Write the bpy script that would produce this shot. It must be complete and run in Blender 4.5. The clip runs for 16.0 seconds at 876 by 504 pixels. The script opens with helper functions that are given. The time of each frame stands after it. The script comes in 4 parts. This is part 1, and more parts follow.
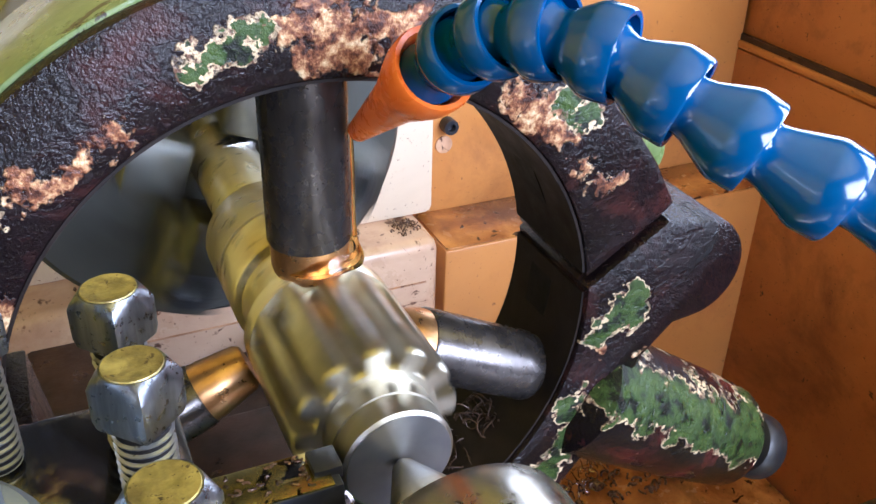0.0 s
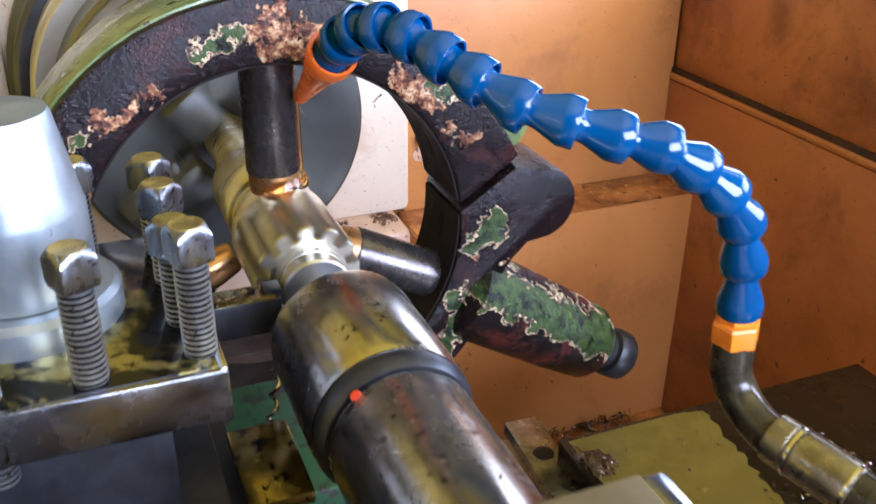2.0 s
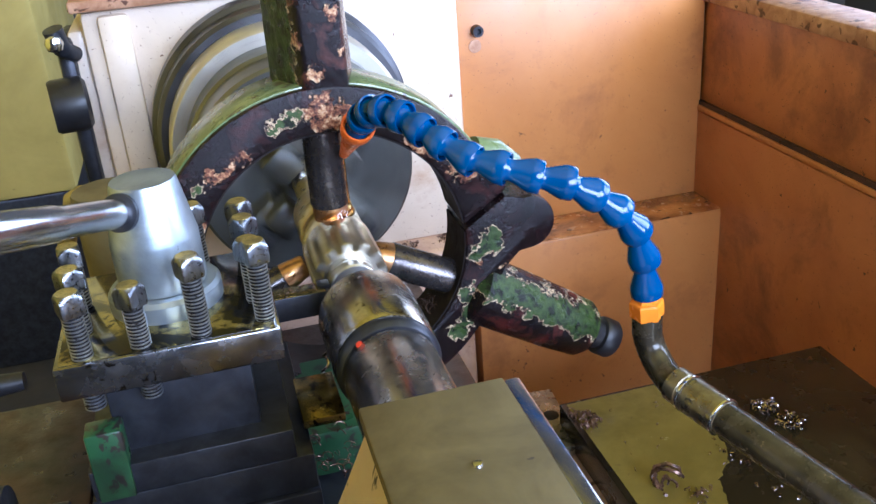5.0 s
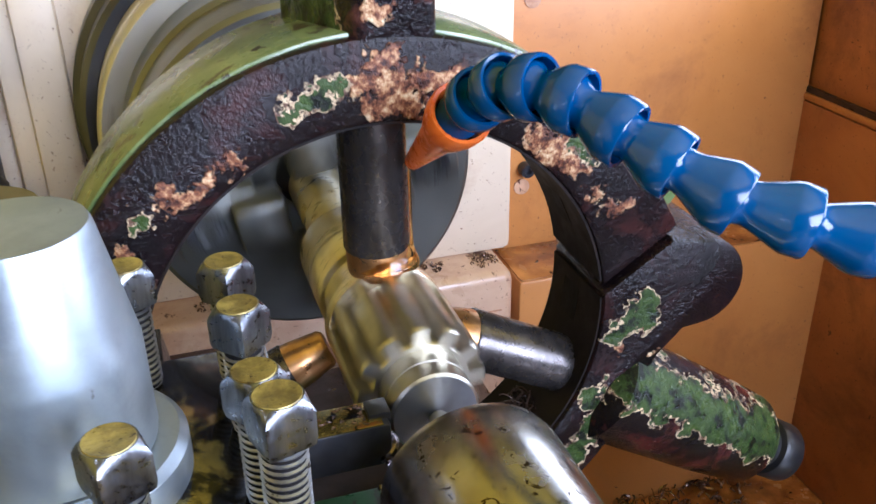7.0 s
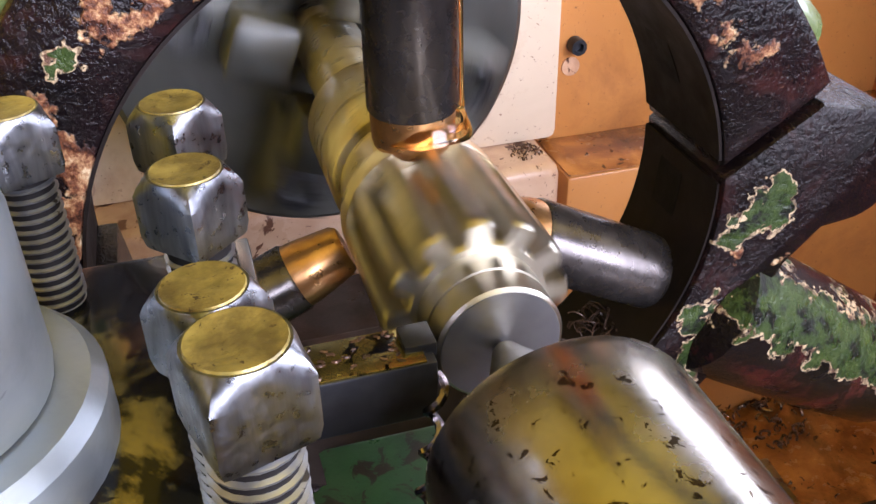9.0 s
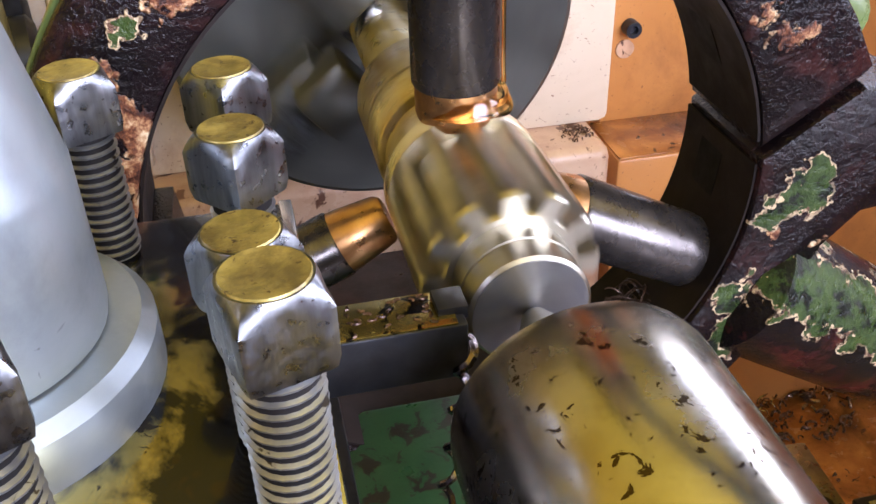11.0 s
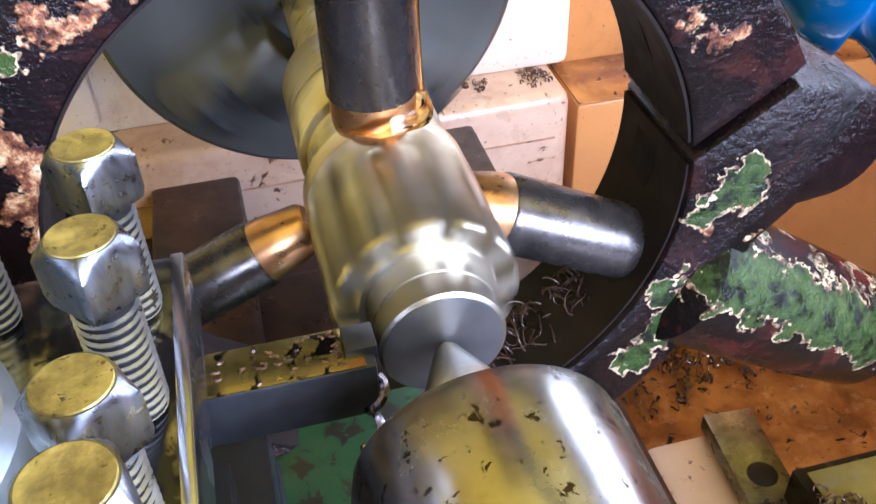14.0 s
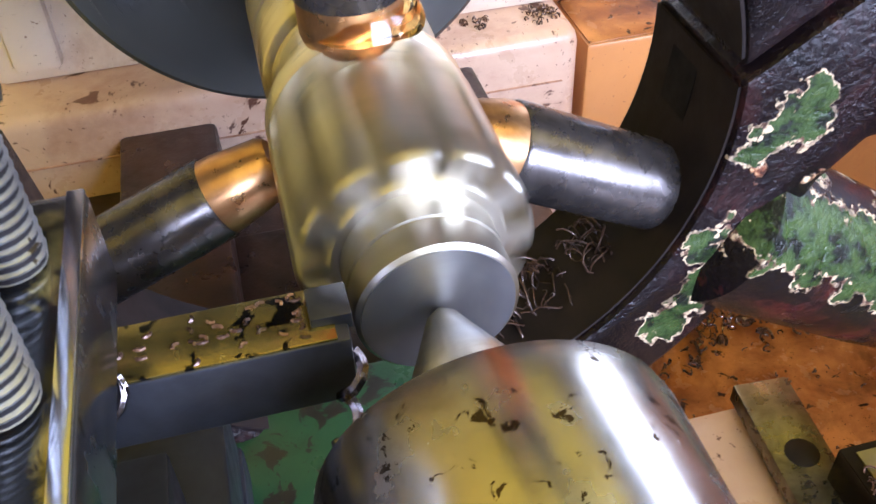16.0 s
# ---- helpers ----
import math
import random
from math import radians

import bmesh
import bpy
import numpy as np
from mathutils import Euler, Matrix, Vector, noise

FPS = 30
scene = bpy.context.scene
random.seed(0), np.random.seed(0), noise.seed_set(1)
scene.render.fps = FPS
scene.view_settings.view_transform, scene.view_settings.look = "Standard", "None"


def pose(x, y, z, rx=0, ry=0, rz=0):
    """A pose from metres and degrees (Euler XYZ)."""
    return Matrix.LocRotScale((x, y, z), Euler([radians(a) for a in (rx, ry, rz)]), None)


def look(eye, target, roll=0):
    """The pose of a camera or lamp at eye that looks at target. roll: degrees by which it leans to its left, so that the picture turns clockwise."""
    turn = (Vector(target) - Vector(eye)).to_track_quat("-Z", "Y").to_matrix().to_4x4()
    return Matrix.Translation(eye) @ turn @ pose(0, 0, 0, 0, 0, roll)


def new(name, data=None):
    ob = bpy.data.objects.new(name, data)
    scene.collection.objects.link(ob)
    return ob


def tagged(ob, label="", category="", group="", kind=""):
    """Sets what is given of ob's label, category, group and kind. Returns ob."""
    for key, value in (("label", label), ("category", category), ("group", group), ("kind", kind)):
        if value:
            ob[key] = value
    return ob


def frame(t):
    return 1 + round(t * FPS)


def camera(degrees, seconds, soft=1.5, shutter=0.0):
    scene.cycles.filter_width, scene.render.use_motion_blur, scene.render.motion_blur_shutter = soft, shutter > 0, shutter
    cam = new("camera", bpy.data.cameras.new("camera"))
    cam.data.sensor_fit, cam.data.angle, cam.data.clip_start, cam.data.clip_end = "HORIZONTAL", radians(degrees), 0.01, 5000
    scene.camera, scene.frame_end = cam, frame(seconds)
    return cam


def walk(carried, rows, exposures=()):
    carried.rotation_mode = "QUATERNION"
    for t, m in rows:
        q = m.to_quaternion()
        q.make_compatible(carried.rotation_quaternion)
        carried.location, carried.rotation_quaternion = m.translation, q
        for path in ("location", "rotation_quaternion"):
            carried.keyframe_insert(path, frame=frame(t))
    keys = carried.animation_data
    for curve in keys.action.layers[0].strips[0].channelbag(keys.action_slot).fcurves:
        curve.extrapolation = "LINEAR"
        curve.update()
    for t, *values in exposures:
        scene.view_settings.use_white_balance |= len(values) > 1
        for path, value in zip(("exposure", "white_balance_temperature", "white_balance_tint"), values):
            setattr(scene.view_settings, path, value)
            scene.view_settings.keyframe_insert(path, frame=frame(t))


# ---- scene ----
cam = camera(50.96, 16.0, 1.5, 0.25)
PATH = [
    (0, (-0.0706, -0.2314, 1.2334), (0.2953, 0.5527, 0.7321), 1.56),
    (0.5, (-0.0717, -0.2339, 1.2321), (0.2942, 0.5550, 0.7383), 0.87),
    (1, (-0.0704, -0.2373, 1.2367), (0.2923, 0.5540, 0.7443), 0.63),
    (1.5, (-0.0735, -0.3056, 1.2628), (0.2820, 0.5020, 0.7924), 0.88),
    (2, (-0.0872, -0.4153, 1.2619), (0.2529, 0.4101, 0.8113), 0.74),
    (2.5, (-0.1033, -0.5154, 1.2778), (0.2401, 0.3107, 0.8311), 0.57),
    (3, (-0.0925, -0.5933, 1.3313), (0.1781, 0.2561, 0.8781), -0.76),
    (3.2, (-0.0804, -0.6092, 1.3354), (0.1825, 0.2437, 0.8843), -1.02),
    (5.3, (-0.0704, -0.6032, 1.3343), (0.1381, 0.2837, 0.9221), -4.72),
    (5.5, (-0.0772, -0.5820, 1.3312), (0.1320, 0.3078, 0.9256), -4.59),
    (6, (-0.0934, -0.4864, 1.3166), (0.1211, 0.4001, 0.9066), -3.15),
    (6.5, (-0.0831, -0.3670, 1.2909), (0.1477, 0.5038, 0.8568), -2.24),
    (7, (-0.0765, -0.3121, 1.2570), (0.1899, 0.5389, 0.8044), -0.93),
    (7.5, (-0.0694, -0.2720, 1.2335), (0.2099, 0.5668, 0.7662), -0.02),
    (8, (-0.0674, -0.2563, 1.2291), (0.2031, 0.5734, 0.7408), -0.11),
    (8.5, (-0.0640, -0.2314, 1.2024), (0.1722, 0.5845, 0.6746), -0.88),
    (9, (-0.0616, -0.2223, 1.1977), (0.1697, 0.5867, 0.6572), -1.29),
    (9.5, (-0.0617, -0.2231, 1.1965), (0.1634, 0.5839, 0.6505), -1.40),
    (11.8, (-0.0536, -0.2371, 1.2077), (0.1011, 0.5740, 0.6436), -1.76),
    (12, (-0.0491, -0.2341, 1.2142), (0.1078, 0.5745, 0.6472), -1.64),
    (12.5, (-0.0436, -0.2329, 1.2254), (0.1291, 0.5729, 0.6588), -1.56),
    (13, (-0.0411, -0.2352, 1.2239), (0.1362, 0.5690, 0.6565), -1.82),
    (13.5, (-0.0389, -0.2302, 1.2278), (0.1417, 0.5640, 0.6476), -2.02),
    (14, (-0.0345, -0.2141, 1.2208), (0.1366, 0.5384, 0.5849), -2.38),
    (14.5, (-0.0313, -0.2026, 1.2158), (0.1334, 0.5250, 0.5498), -2.50),
    (15, (-0.0316, -0.2020, 1.2164), (0.1320, 0.5214, 0.5457), -2.52),
    (15.5, (-0.0260, -0.1952, 1.2121), (0.1377, 0.5287, 0.5419), -2.60),
    (16, (-0.0250, -0.1768, 1.1838), (0.1391, 0.5480, 0.5147), -2.59),
]
EXPOSURES = [(0.0, 0.49, 5300, 18), (1.5, 0.38, 5130, 20), (2.0, 0.24, 5280, 23), (3.0, 0.50, 4850, 20), (5.5, 0.0, 5000, 19), (7.0, 0.06, 5300, 20), (7.5, 0.22, 5450, 22), (8.5, 0.02, 5950, 27), (9.0, 0.17, 5950, 27), (9.5, 0.24, 5950, 26), (12.0, 0.38, 5750, 26), (12.5, 0.57, 5850, 27), (14.5, 0.85, 5000, 23), (16.0, 0.84, 5150, 25)]
walk(cam, [(t, look(eye, target, roll)) for t, eye, target, roll in PATH],
     exposures=EXPOSURES)

AX, AZ = 0.0030, 1.0530       # the spindle axis: x and height; it runs along y
RZ = 1.05                     # height of the steady rest's centre

# ---- world, light ----
world = bpy.data.worlds.new("sky")
scene.world = world
world.use_nodes = True
wn = world.node_tree
sky = wn.nodes.new("ShaderNodeTexSky")
sky.sky_type, sky.sun_disc = "NISHITA", False
sky.sun_elevation, sky.sun_rotation = radians(40), radians(60)
wn.links.new(sky.outputs[0], wn.nodes["Background"].inputs[0])
wn.nodes["Background"].inputs[1].default_value = 0.12


def window_light(name, eye, target, w, h, watts, colour=(1.0, 0.98, 0.95)):
    lamp = bpy.data.lights.new(name, "AREA")
    lamp.shape, lamp.size, lamp.size_y, lamp.energy, lamp.color = "RECTANGLE", w, h, watts, colour
    ob = new(name, lamp)
    ob.matrix_world = look(eye, target)
    return ob


window_light("window_light_south", (1.2, -2.92, 2.1), (0.3, 0, 1.5), 2.6, 1.5, 240, (0.91, 0.96, 1.0))
window_light("window_light_east", (2.92, -0.7, 1.95), (0, -0.3, 1.3), 2.2, 1.5, 110, (0.90, 0.96, 1.0))
window_light("window_light_far", (2.92, 1.95, 1.75), (0.3, 0.2, 1.2), 2.0, 1.4, 40, (0.92, 0.96, 1.0))

# ---- materials ----


def tree(name):
    m = bpy.data.materials.new(name)
    m.use_nodes = True
    n = m.node_tree
    return m, n, n.nodes["Principled BSDF"]


def noise_tex(n, scale, detail=5, rough=0.55, warp=0.0, stretch=None):
    tc = n.nodes.new("ShaderNodeTexCoord")
    t = n.nodes.new("ShaderNodeTexNoise")
    t.inputs["Scale"].default_value, t.inputs["Detail"].default_value = scale, detail
    t.inputs["Roughness"].default_value, t.inputs["Distortion"].default_value = rough, warp
    if stretch:
        mp = n.nodes.new("ShaderNodeMapping")
        mp.inputs["Scale"].default_value = stretch
        n.links.new(tc.outputs["Object"], mp.inputs[0])
        n.links.new(mp.outputs[0], t.inputs["Vector"])
    else:
        n.links.new(tc.outputs["Object"], t.inputs["Vector"])
    return t.outputs["Fac"]


def ramp(n, fac, stops):
    r = n.nodes.new("ShaderNodeValToRGB")
    e = r.color_ramp.elements
    while len(e) < len(stops):
        e.new(0.5)
    for el, (p, c) in zip(e, stops):
        el.position = p
        el.color = (*c, 1) if not isinstance(c, float) else (c, c, c, 1)
    n.links.new(fac, r.inputs[0])
    return r.outputs[0]


def mix(n, fac, a, b):
    x = n.nodes.new("ShaderNodeMix")
    x.data_type = "RGBA"
    n.links.new(fac, x.inputs[0])
    for v, s in ((a, x.inputs[6]), (b, x.inputs[7])):
        if isinstance(v, tuple):
            s.default_value = (*v, 1)
        else:
            n.links.new(v, s)
    return x.outputs[2]


def calc(n, op, a, b=0.0):
    x = n.nodes.new("ShaderNodeMath")
    x.operation = op
    for v, s in ((a, x.inputs[0]), (b, x.inputs[1])):
        if isinstance(v, float):
            s.default_value = v
        else:
            n.links.new(v, s)
    return x.outputs[0]


def bump(n, p, fac, strength, dist):
    b = n.nodes.new("ShaderNodeBump")
    b.inputs["Strength"].default_value, b.inputs["Distance"].default_value = strength, dist
    n.links.new(fac, b.inputs["Height"])
    n.links.new(b.outputs[0], p.inputs["Normal"])


def surface(name, a, b, scale=40.0, rough=(0.3, 0.5), metal=0.0, relief=0.15, dist=0.0006, spots=None, spot_at=0.68, spot_scale=120.0,
            stretch=None, coat=0.0, fine=500.0, band=0.15, grime=None, grime_at=0.56, specks=None):
    """Two-tone surface with grain, uneven gloss, small relief and, where given, specks of a third colour."""
    m, n, p = tree(name)
    big = noise_tex(n, scale, 6, 0.6, 0.4, stretch)
    col = ramp(n, big, [(0.5 - band, a), (0.5 + band, b)])
    small = noise_tex(n, fine, 3, 0.6)
    if spots:
        s = noise_tex(n, spot_scale, 4, 0.6, 0.6)
        s = ramp(n, s, [(spot_at, 0.0), (spot_at + 0.03, 1.0)])
        col = mix(n, s, col, spots)
    if grime:
        g = ramp(n, noise_tex(n, spot_scale * 0.16, 8, 0.68, 0.3), [(grime_at, 0.0), (grime_at + 0.16, 0.7)])
        col = mix(n, g, col, grime)
    if specks:
        g = ramp(n, noise_tex(n, spot_scale * 4.5, 3, 0.7, 0.3), [(0.655, 0.0), (0.69, 0.9)])
        col = mix(n, g, col, specks)
    n.links.new(col, p.inputs["Base Color"])
    r = ramp(n, noise_tex(n, scale * 2.3, 5, 0.6), [(0.3, rough[0]), (0.7, rough[1])])
    n.links.new(r, p.inputs["Roughness"])
    p.inputs["Metallic"].default_value = metal
    p.inputs["Coat Weight"].default_value = coat
    p.inputs["Coat Roughness"].default_value = 0.08
    bump(n, p, calc(n, "ADD", calc(n, "MULTIPLY", big, 1.2), calc(n, "MULTIPLY", small, 0.5)), relief, dist)
    return m


def peeling(name, blobs, flakes, base_a=(0.0040, 0.0028, 0.0034), base_b=(0.036, 0.011, 0.010), crust=0.55):
    """Oil-blackened cast iron with old green paint left in patches, pale filler round their edges, and flakes of rusty filler.
    blobs, flakes: (x, y, z, radius)."""
    m, n, p = tree(name)
    tc = n.nodes.new("ShaderNodeTexCoord")
    w = n.nodes.new("ShaderNodeTexNoise")
    w.inputs["Scale"].default_value, w.inputs["Detail"].default_value = 85.0, 6
    n.links.new(tc.outputs["Object"], w.inputs["Vector"])
    off = n.nodes.new("ShaderNodeVectorMath")
    off.operation = "MULTIPLY_ADD"
    n.links.new(w.outputs["Color"], off.inputs[0])
    off.inputs[1].default_value = (0.022, 0.022, 0.022)
    off.inputs[2].default_value = (-0.0155, -0.0155, -0.0155)
    w2 = n.nodes.new("ShaderNodeTexNoise")
    w2.inputs["Scale"].default_value, w2.inputs["Detail"].default_value = 330.0, 5
    n.links.new(tc.outputs["Object"], w2.inputs["Vector"])
    off2 = n.nodes.new("ShaderNodeVectorMath")
    off2.operation = "MULTIPLY_ADD"
    n.links.new(w2.outputs["Color"], off2.inputs[0])
    off2.inputs[1].default_value = (0.009, 0.009, 0.009)
    n.links.new(off.outputs[0], off2.inputs[2])
    pos = n.nodes.new("ShaderNodeVectorMath")
    n.links.new(tc.outputs["Object"], pos.inputs[0])
    n.links.new(off2.outputs[0], pos.inputs[1])

    def field(spots):
        best = None
        for x, y, z, r in spots:
            d = n.nodes.new("ShaderNodeVectorMath")
            d.operation = "DISTANCE"
            n.links.new(pos.outputs[0], d.inputs[0])
            d.inputs[1].default_value = (x, y, z)
            e = calc(n, "SUBTRACT", d.outputs["Value"], float(r))
            best = e if best is None else calc(n, "MINIMUM", best, e)
        return calc(n, "MULTIPLY", best, 100.0)

    rust = noise_tex(n, 38.0, 7, 0.65, 0.5)
    fine = noise_tex(n, 420.0, 4, 0.65)
    col = ramp(n, rust, [(0.38, base_a), (0.52, (0.009, 0.005, 0.006)), (0.68, base_b)])
    col = mix(n, ramp(n, noise_tex(n, 210.0, 5, 0.7), [(0.68, 0.0), (0.71, 1.0)]), col, (0.13, 0.07, 0.05))
    height = calc(n, "ADD", calc(n, "MULTIPLY", noise_tex(n, 150.0, 6, 0.7), crust), calc(n, "MULTIPLY", noise_tex(n, 480.0, 3, 0.7), 1.5))
    f = field(flakes)
    fm = ramp(n, calc(n, "ADD", f, calc(n, "MULTIPLY", noise_tex(n, 130.0, 5, 0.7), 0.9)), [(0.28, 1.0), (0.40, 0.0)])
    tone = ramp(n, noise_tex(n, 170.0, 5, 0.7), [(0.40, (0.035, 0.012, 0.009)), (0.49, (0.19, 0.070, 0.034)), (0.56, (0.46, 0.26, 0.13)), (0.64, (0.66, 0.52, 0.33))])
    col = mix(n, fm, col, tone)
    g = field(blobs)
    edge = ramp(n, g, [(0.10, 1.0), (0.16, 0.0)])
    edge = calc(n, "MULTIPLY", edge, ramp(n, noise_tex(n, 110.0, 4, 0.6, 0.5), [(0.40, 0.25), (0.52, 1.0)]))
    col = mix(n, edge, col, ramp(n, noise_tex(n, 260.0, 4, 0.7), [(0.42, (0.12, 0.06, 0.04)), (0.52, (0.58, 0.44, 0.28))]))
    core = ramp(n, calc(n, "ADD", g, calc(n, "MULTIPLY", noise_tex(n, 200.0, 4, 0.7), 0.34)), [(0.16, 1.0), (0.19, 0.0)])
    green = ramp(n, noise_tex(n, 120.0, 6, 0.7), [(0.42, (0.008, 0.009, 0.007)), (0.485, (0.027, 0.048, 0.013)), (0.7, (0.064, 0.098, 0.027))])
    col = mix(n, core, col, green)
    n.links.new(col, p.inputs["Base Color"])
    paint = calc(n, "MAXIMUM", fm, edge)
    r = calc(n, "ADD", calc(n, "MULTIPLY", paint, 0.22), ramp(n, noise_tex(n, 24.0, 6, 0.7, 0.6), [(0.36, 0.06), (0.54, 0.20), (0.68, 0.40)]))
    n.links.new(r, p.inputs["Roughness"])
    p.inputs["Specular IOR Level"].default_value = 0.25
    bump(n, p, calc(n, "ADD", calc(n, "ADD", height, calc(n, "MULTIPLY", paint, 0.7)), calc(n, "MULTIPLY", fine, 0.7)), 0.50, 0.0011)
    return m


M = {}
M["steel"] = surface("turned_steel", (0.42, 0.41, 0.40), (0.58, 0.57, 0.55), 60, (0.22, 0.36), 1.0, 0.06, 0.0003, fine=700)
M["steel_work"] = surface("oily_turned_steel", (0.40, 0.37, 0.29), (0.54, 0.51, 0.43), 70, (0.30, 0.44), 1.0, 0.06, 0.0003, coat=0.3)
M["shaft"] = surface("oil_filmed_pale_shaft", (0.58, 0.50, 0.31), (0.72, 0.66, 0.50), 60, (0.24, 0.38), 0.65, 0.06, 0.0003, coat=0.5, grime=(0.34, 0.20, 0.05), grime_at=0.5)
M["steel_face"] = surface("faced_steel", (0.30, 0.31, 0.34), (0.38, 0.39, 0.42), 80, (0.38, 0.5), 1.0, 0.05, 0.0002)
# Oil spots on steel; the warm tint helps along the reflected yellow.
M["steel_spotted"] = surface("ground_steel_with_oil_spots", (0.38, 0.34, 0.26), (0.58, 0.55, 0.49), 32, (0.18, 0.30), 1.0, 0.08, 0.0003,
                             spots=(0.07, 0.05, 0.03), spot_at=0.612, spot_scale=270, grime=(0.26, 0.21, 0.14), grime_at=0.54)
M["bolt"] = surface("zinc_plated_bolt", (0.09, 0.094, 0.106), (0.30, 0.306, 0.325), 210, (0.22, 0.44), 1.0, 0.28, 0.0003, stretch=(1, 1, 0.16), band=0.20, grime=(0.07, 0.065, 0.06), grime_at=0.58,
                    spots=(0.07, 0.06, 0.05), spot_at=0.67, spot_scale=260)
M["thread"] = surface("bright_rolled_thread", (0.26, 0.265, 0.28), (0.40, 0.41, 0.43), 120, (0.28, 0.44), 0.9, 0.15, 0.0003,
                      spots=(0.06, 0.05, 0.04), spot_at=0.62, spot_scale=200)
M["plate"] = surface("oily_machined_plate", (0.20, 0.20, 0.21), (0.33, 0.33, 0.35), 28, (0.16, 0.34), 1.0, 0.10, 0.0004,
                     spots=(0.05, 0.04, 0.03), spot_at=0.63, spot_scale=60)
M["black_steel"] = surface("blackened_steel", (0.026, 0.027, 0.033), (0.050, 0.052, 0.062), 55, (0.28, 0.46), 0.6, 0.2, 0.0004)
M["jaw_steel"] = surface("dark_oily_jaw_steel", (0.055, 0.047, 0.045), (0.13, 0.115, 0.11), 60, (0.20, 0.36), 0.75, 0.15, 0.0004,
                         spots=(0.26, 0.23, 0.20), spot_at=0.70, spot_scale=190, stretch=(1, 1, 0.35))
M["brass"] = surface("oily_bronze", (0.46, 0.23, 0.09), (0.64, 0.37, 0.17), 90, (0.24, 0.42), 0.9, 0.1, 0.0003, grime=(0.10, 0.045, 0.018), grime_at=0.50)
M["satin"] = surface("satin_aluminium", (0.27, 0.315, 0.345), (0.40, 0.44, 0.47), 22, (0.28, 0.48), 0.75, 0.08, 0.0003,
                     spots=(0.16, 0.16, 0.15), spot_at=0.70, spot_scale=90, grime=(0.20, 0.22, 0.24), grime_at=0.50)
M["chrome"] = surface("polished_lever_steel", (0.60, 0.60, 0.60), (0.72, 0.72, 0.72), 30, (0.14, 0.26), 1.0, 0.05, 0.0003)
M["chuck"] = surface("grey_chuck_iron", (0.13, 0.132, 0.124), (0.20, 0.203, 0.190), 22, (0.30, 0.46), 0.8, 0.06, 0.0003)
M["back_plate"] = surface("stained_bright_back_plate", (0.46, 0.43, 0.37), (0.62, 0.58, 0.50), 26, (0.28, 0.44), 0.6, 0.06, 0.0003,
                           spots=(0.14, 0.09, 0.05), spot_at=0.66, spot_scale=60)
M["chuck_dark"] = surface("dark_chuck_rim", (0.045, 0.045, 0.05), (0.11, 0.11, 0.12), 30, (0.3, 0.5), 0.7, 0.06, 0.0003)
M["cream"] = surface("cream_machine_paint", (0.60, 0.485, 0.36), (0.70, 0.58, 0.45), 9, (0.32, 0.5), 0.0, 0.12, 0.0006,
                     spots=(0.16, 0.08, 0.05), spot_at=0.70, spot_scale=65, grime=(0.42, 0.25, 0.14), grime_at=0.54, specks=(0.25, 0.13, 0.08))
M["pink"] = surface("oil_stained_cream_paint", (0.50, 0.32, 0.22), (0.62, 0.44, 0.32), 14, (0.22, 0.42), 0.0, 0.15, 0.0006,
                    spots=(0.12, 0.055, 0.035), spot_at=0.62, spot_scale=48, coat=0.2, grime=(0.30, 0.14, 0.08), grime_at=0.54, specks=(0.14, 0.06, 0.04))
M["orange"] = surface("orange_sheet_metal_paint", (0.44, 0.175, 0.042), (0.54, 0.235, 0.064), 5, (0.30, 0.46), 0.0, 0.06, 0.0005,
                      spots=(0.11, 0.045, 0.025), spot_at=0.70, spot_scale=70, grime=(0.30, 0.11, 0.035), grime_at=0.52, specks=(0.20, 0.08, 0.03))
M["guard"] = surface("dirty_orange_guard_paint", (0.35, 0.12, 0.037), (0.50, 0.20, 0.062), 7, (0.28, 0.46), 0.0, 0.08, 0.0005,
                     spots=(0.06, 0.022, 0.016), spot_at=0.68, spot_scale=62, grime=(0.14, 0.045, 0.02), grime_at=0.48, specks=(0.07, 0.028, 0.016))
M["rim"] = surface("rusty_guard_rim", (0.30, 0.14, 0.07), (0.55, 0.33, 0.20), 45, (0.4, 0.6), 0.0, 0.4, 0.001, spots=(0.10, 0.04, 0.02), spot_at=0.6, spot_scale=60)
M["tray"] = surface("wet_rusty_orange_tray", (0.22, 0.075, 0.022), (0.55, 0.24, 0.065), 26, (0.07, 0.34), 0.0, 0.3, 0.0012,
                    spots=(0.03, 0.014, 0.01), spot_at=0.62, spot_scale=70, coat=0.4, grime=(0.06, 0.025, 0.012), grime_at=0.46, specks=(0.03, 0.014, 0.01))
M["saddle"] = surface("oil_filmed_saddle_plate", (0.018, 0.014, 0.009), (0.038, 0.029, 0.017), 10, (0.16, 0.34), 0.4, 0.06, 0.0005,
                      spots=(0.03, 0.022, 0.012), spot_at=0.64, spot_scale=55, grime=(0.07, 0.06, 0.03), grime_at=0.56)
# Matt olive here replaces the yellow that level oily tops mirror.
M["top_plate"] = surface("oily_top_with_olive_reflection", (0.105, 0.084, 0.038), (0.18, 0.146, 0.066), 18, (0.45, 0.60), 0.0, 0.06, 0.0004,
                         spots=(0.05, 0.04, 0.03), spot_at=0.70, spot_scale=75)
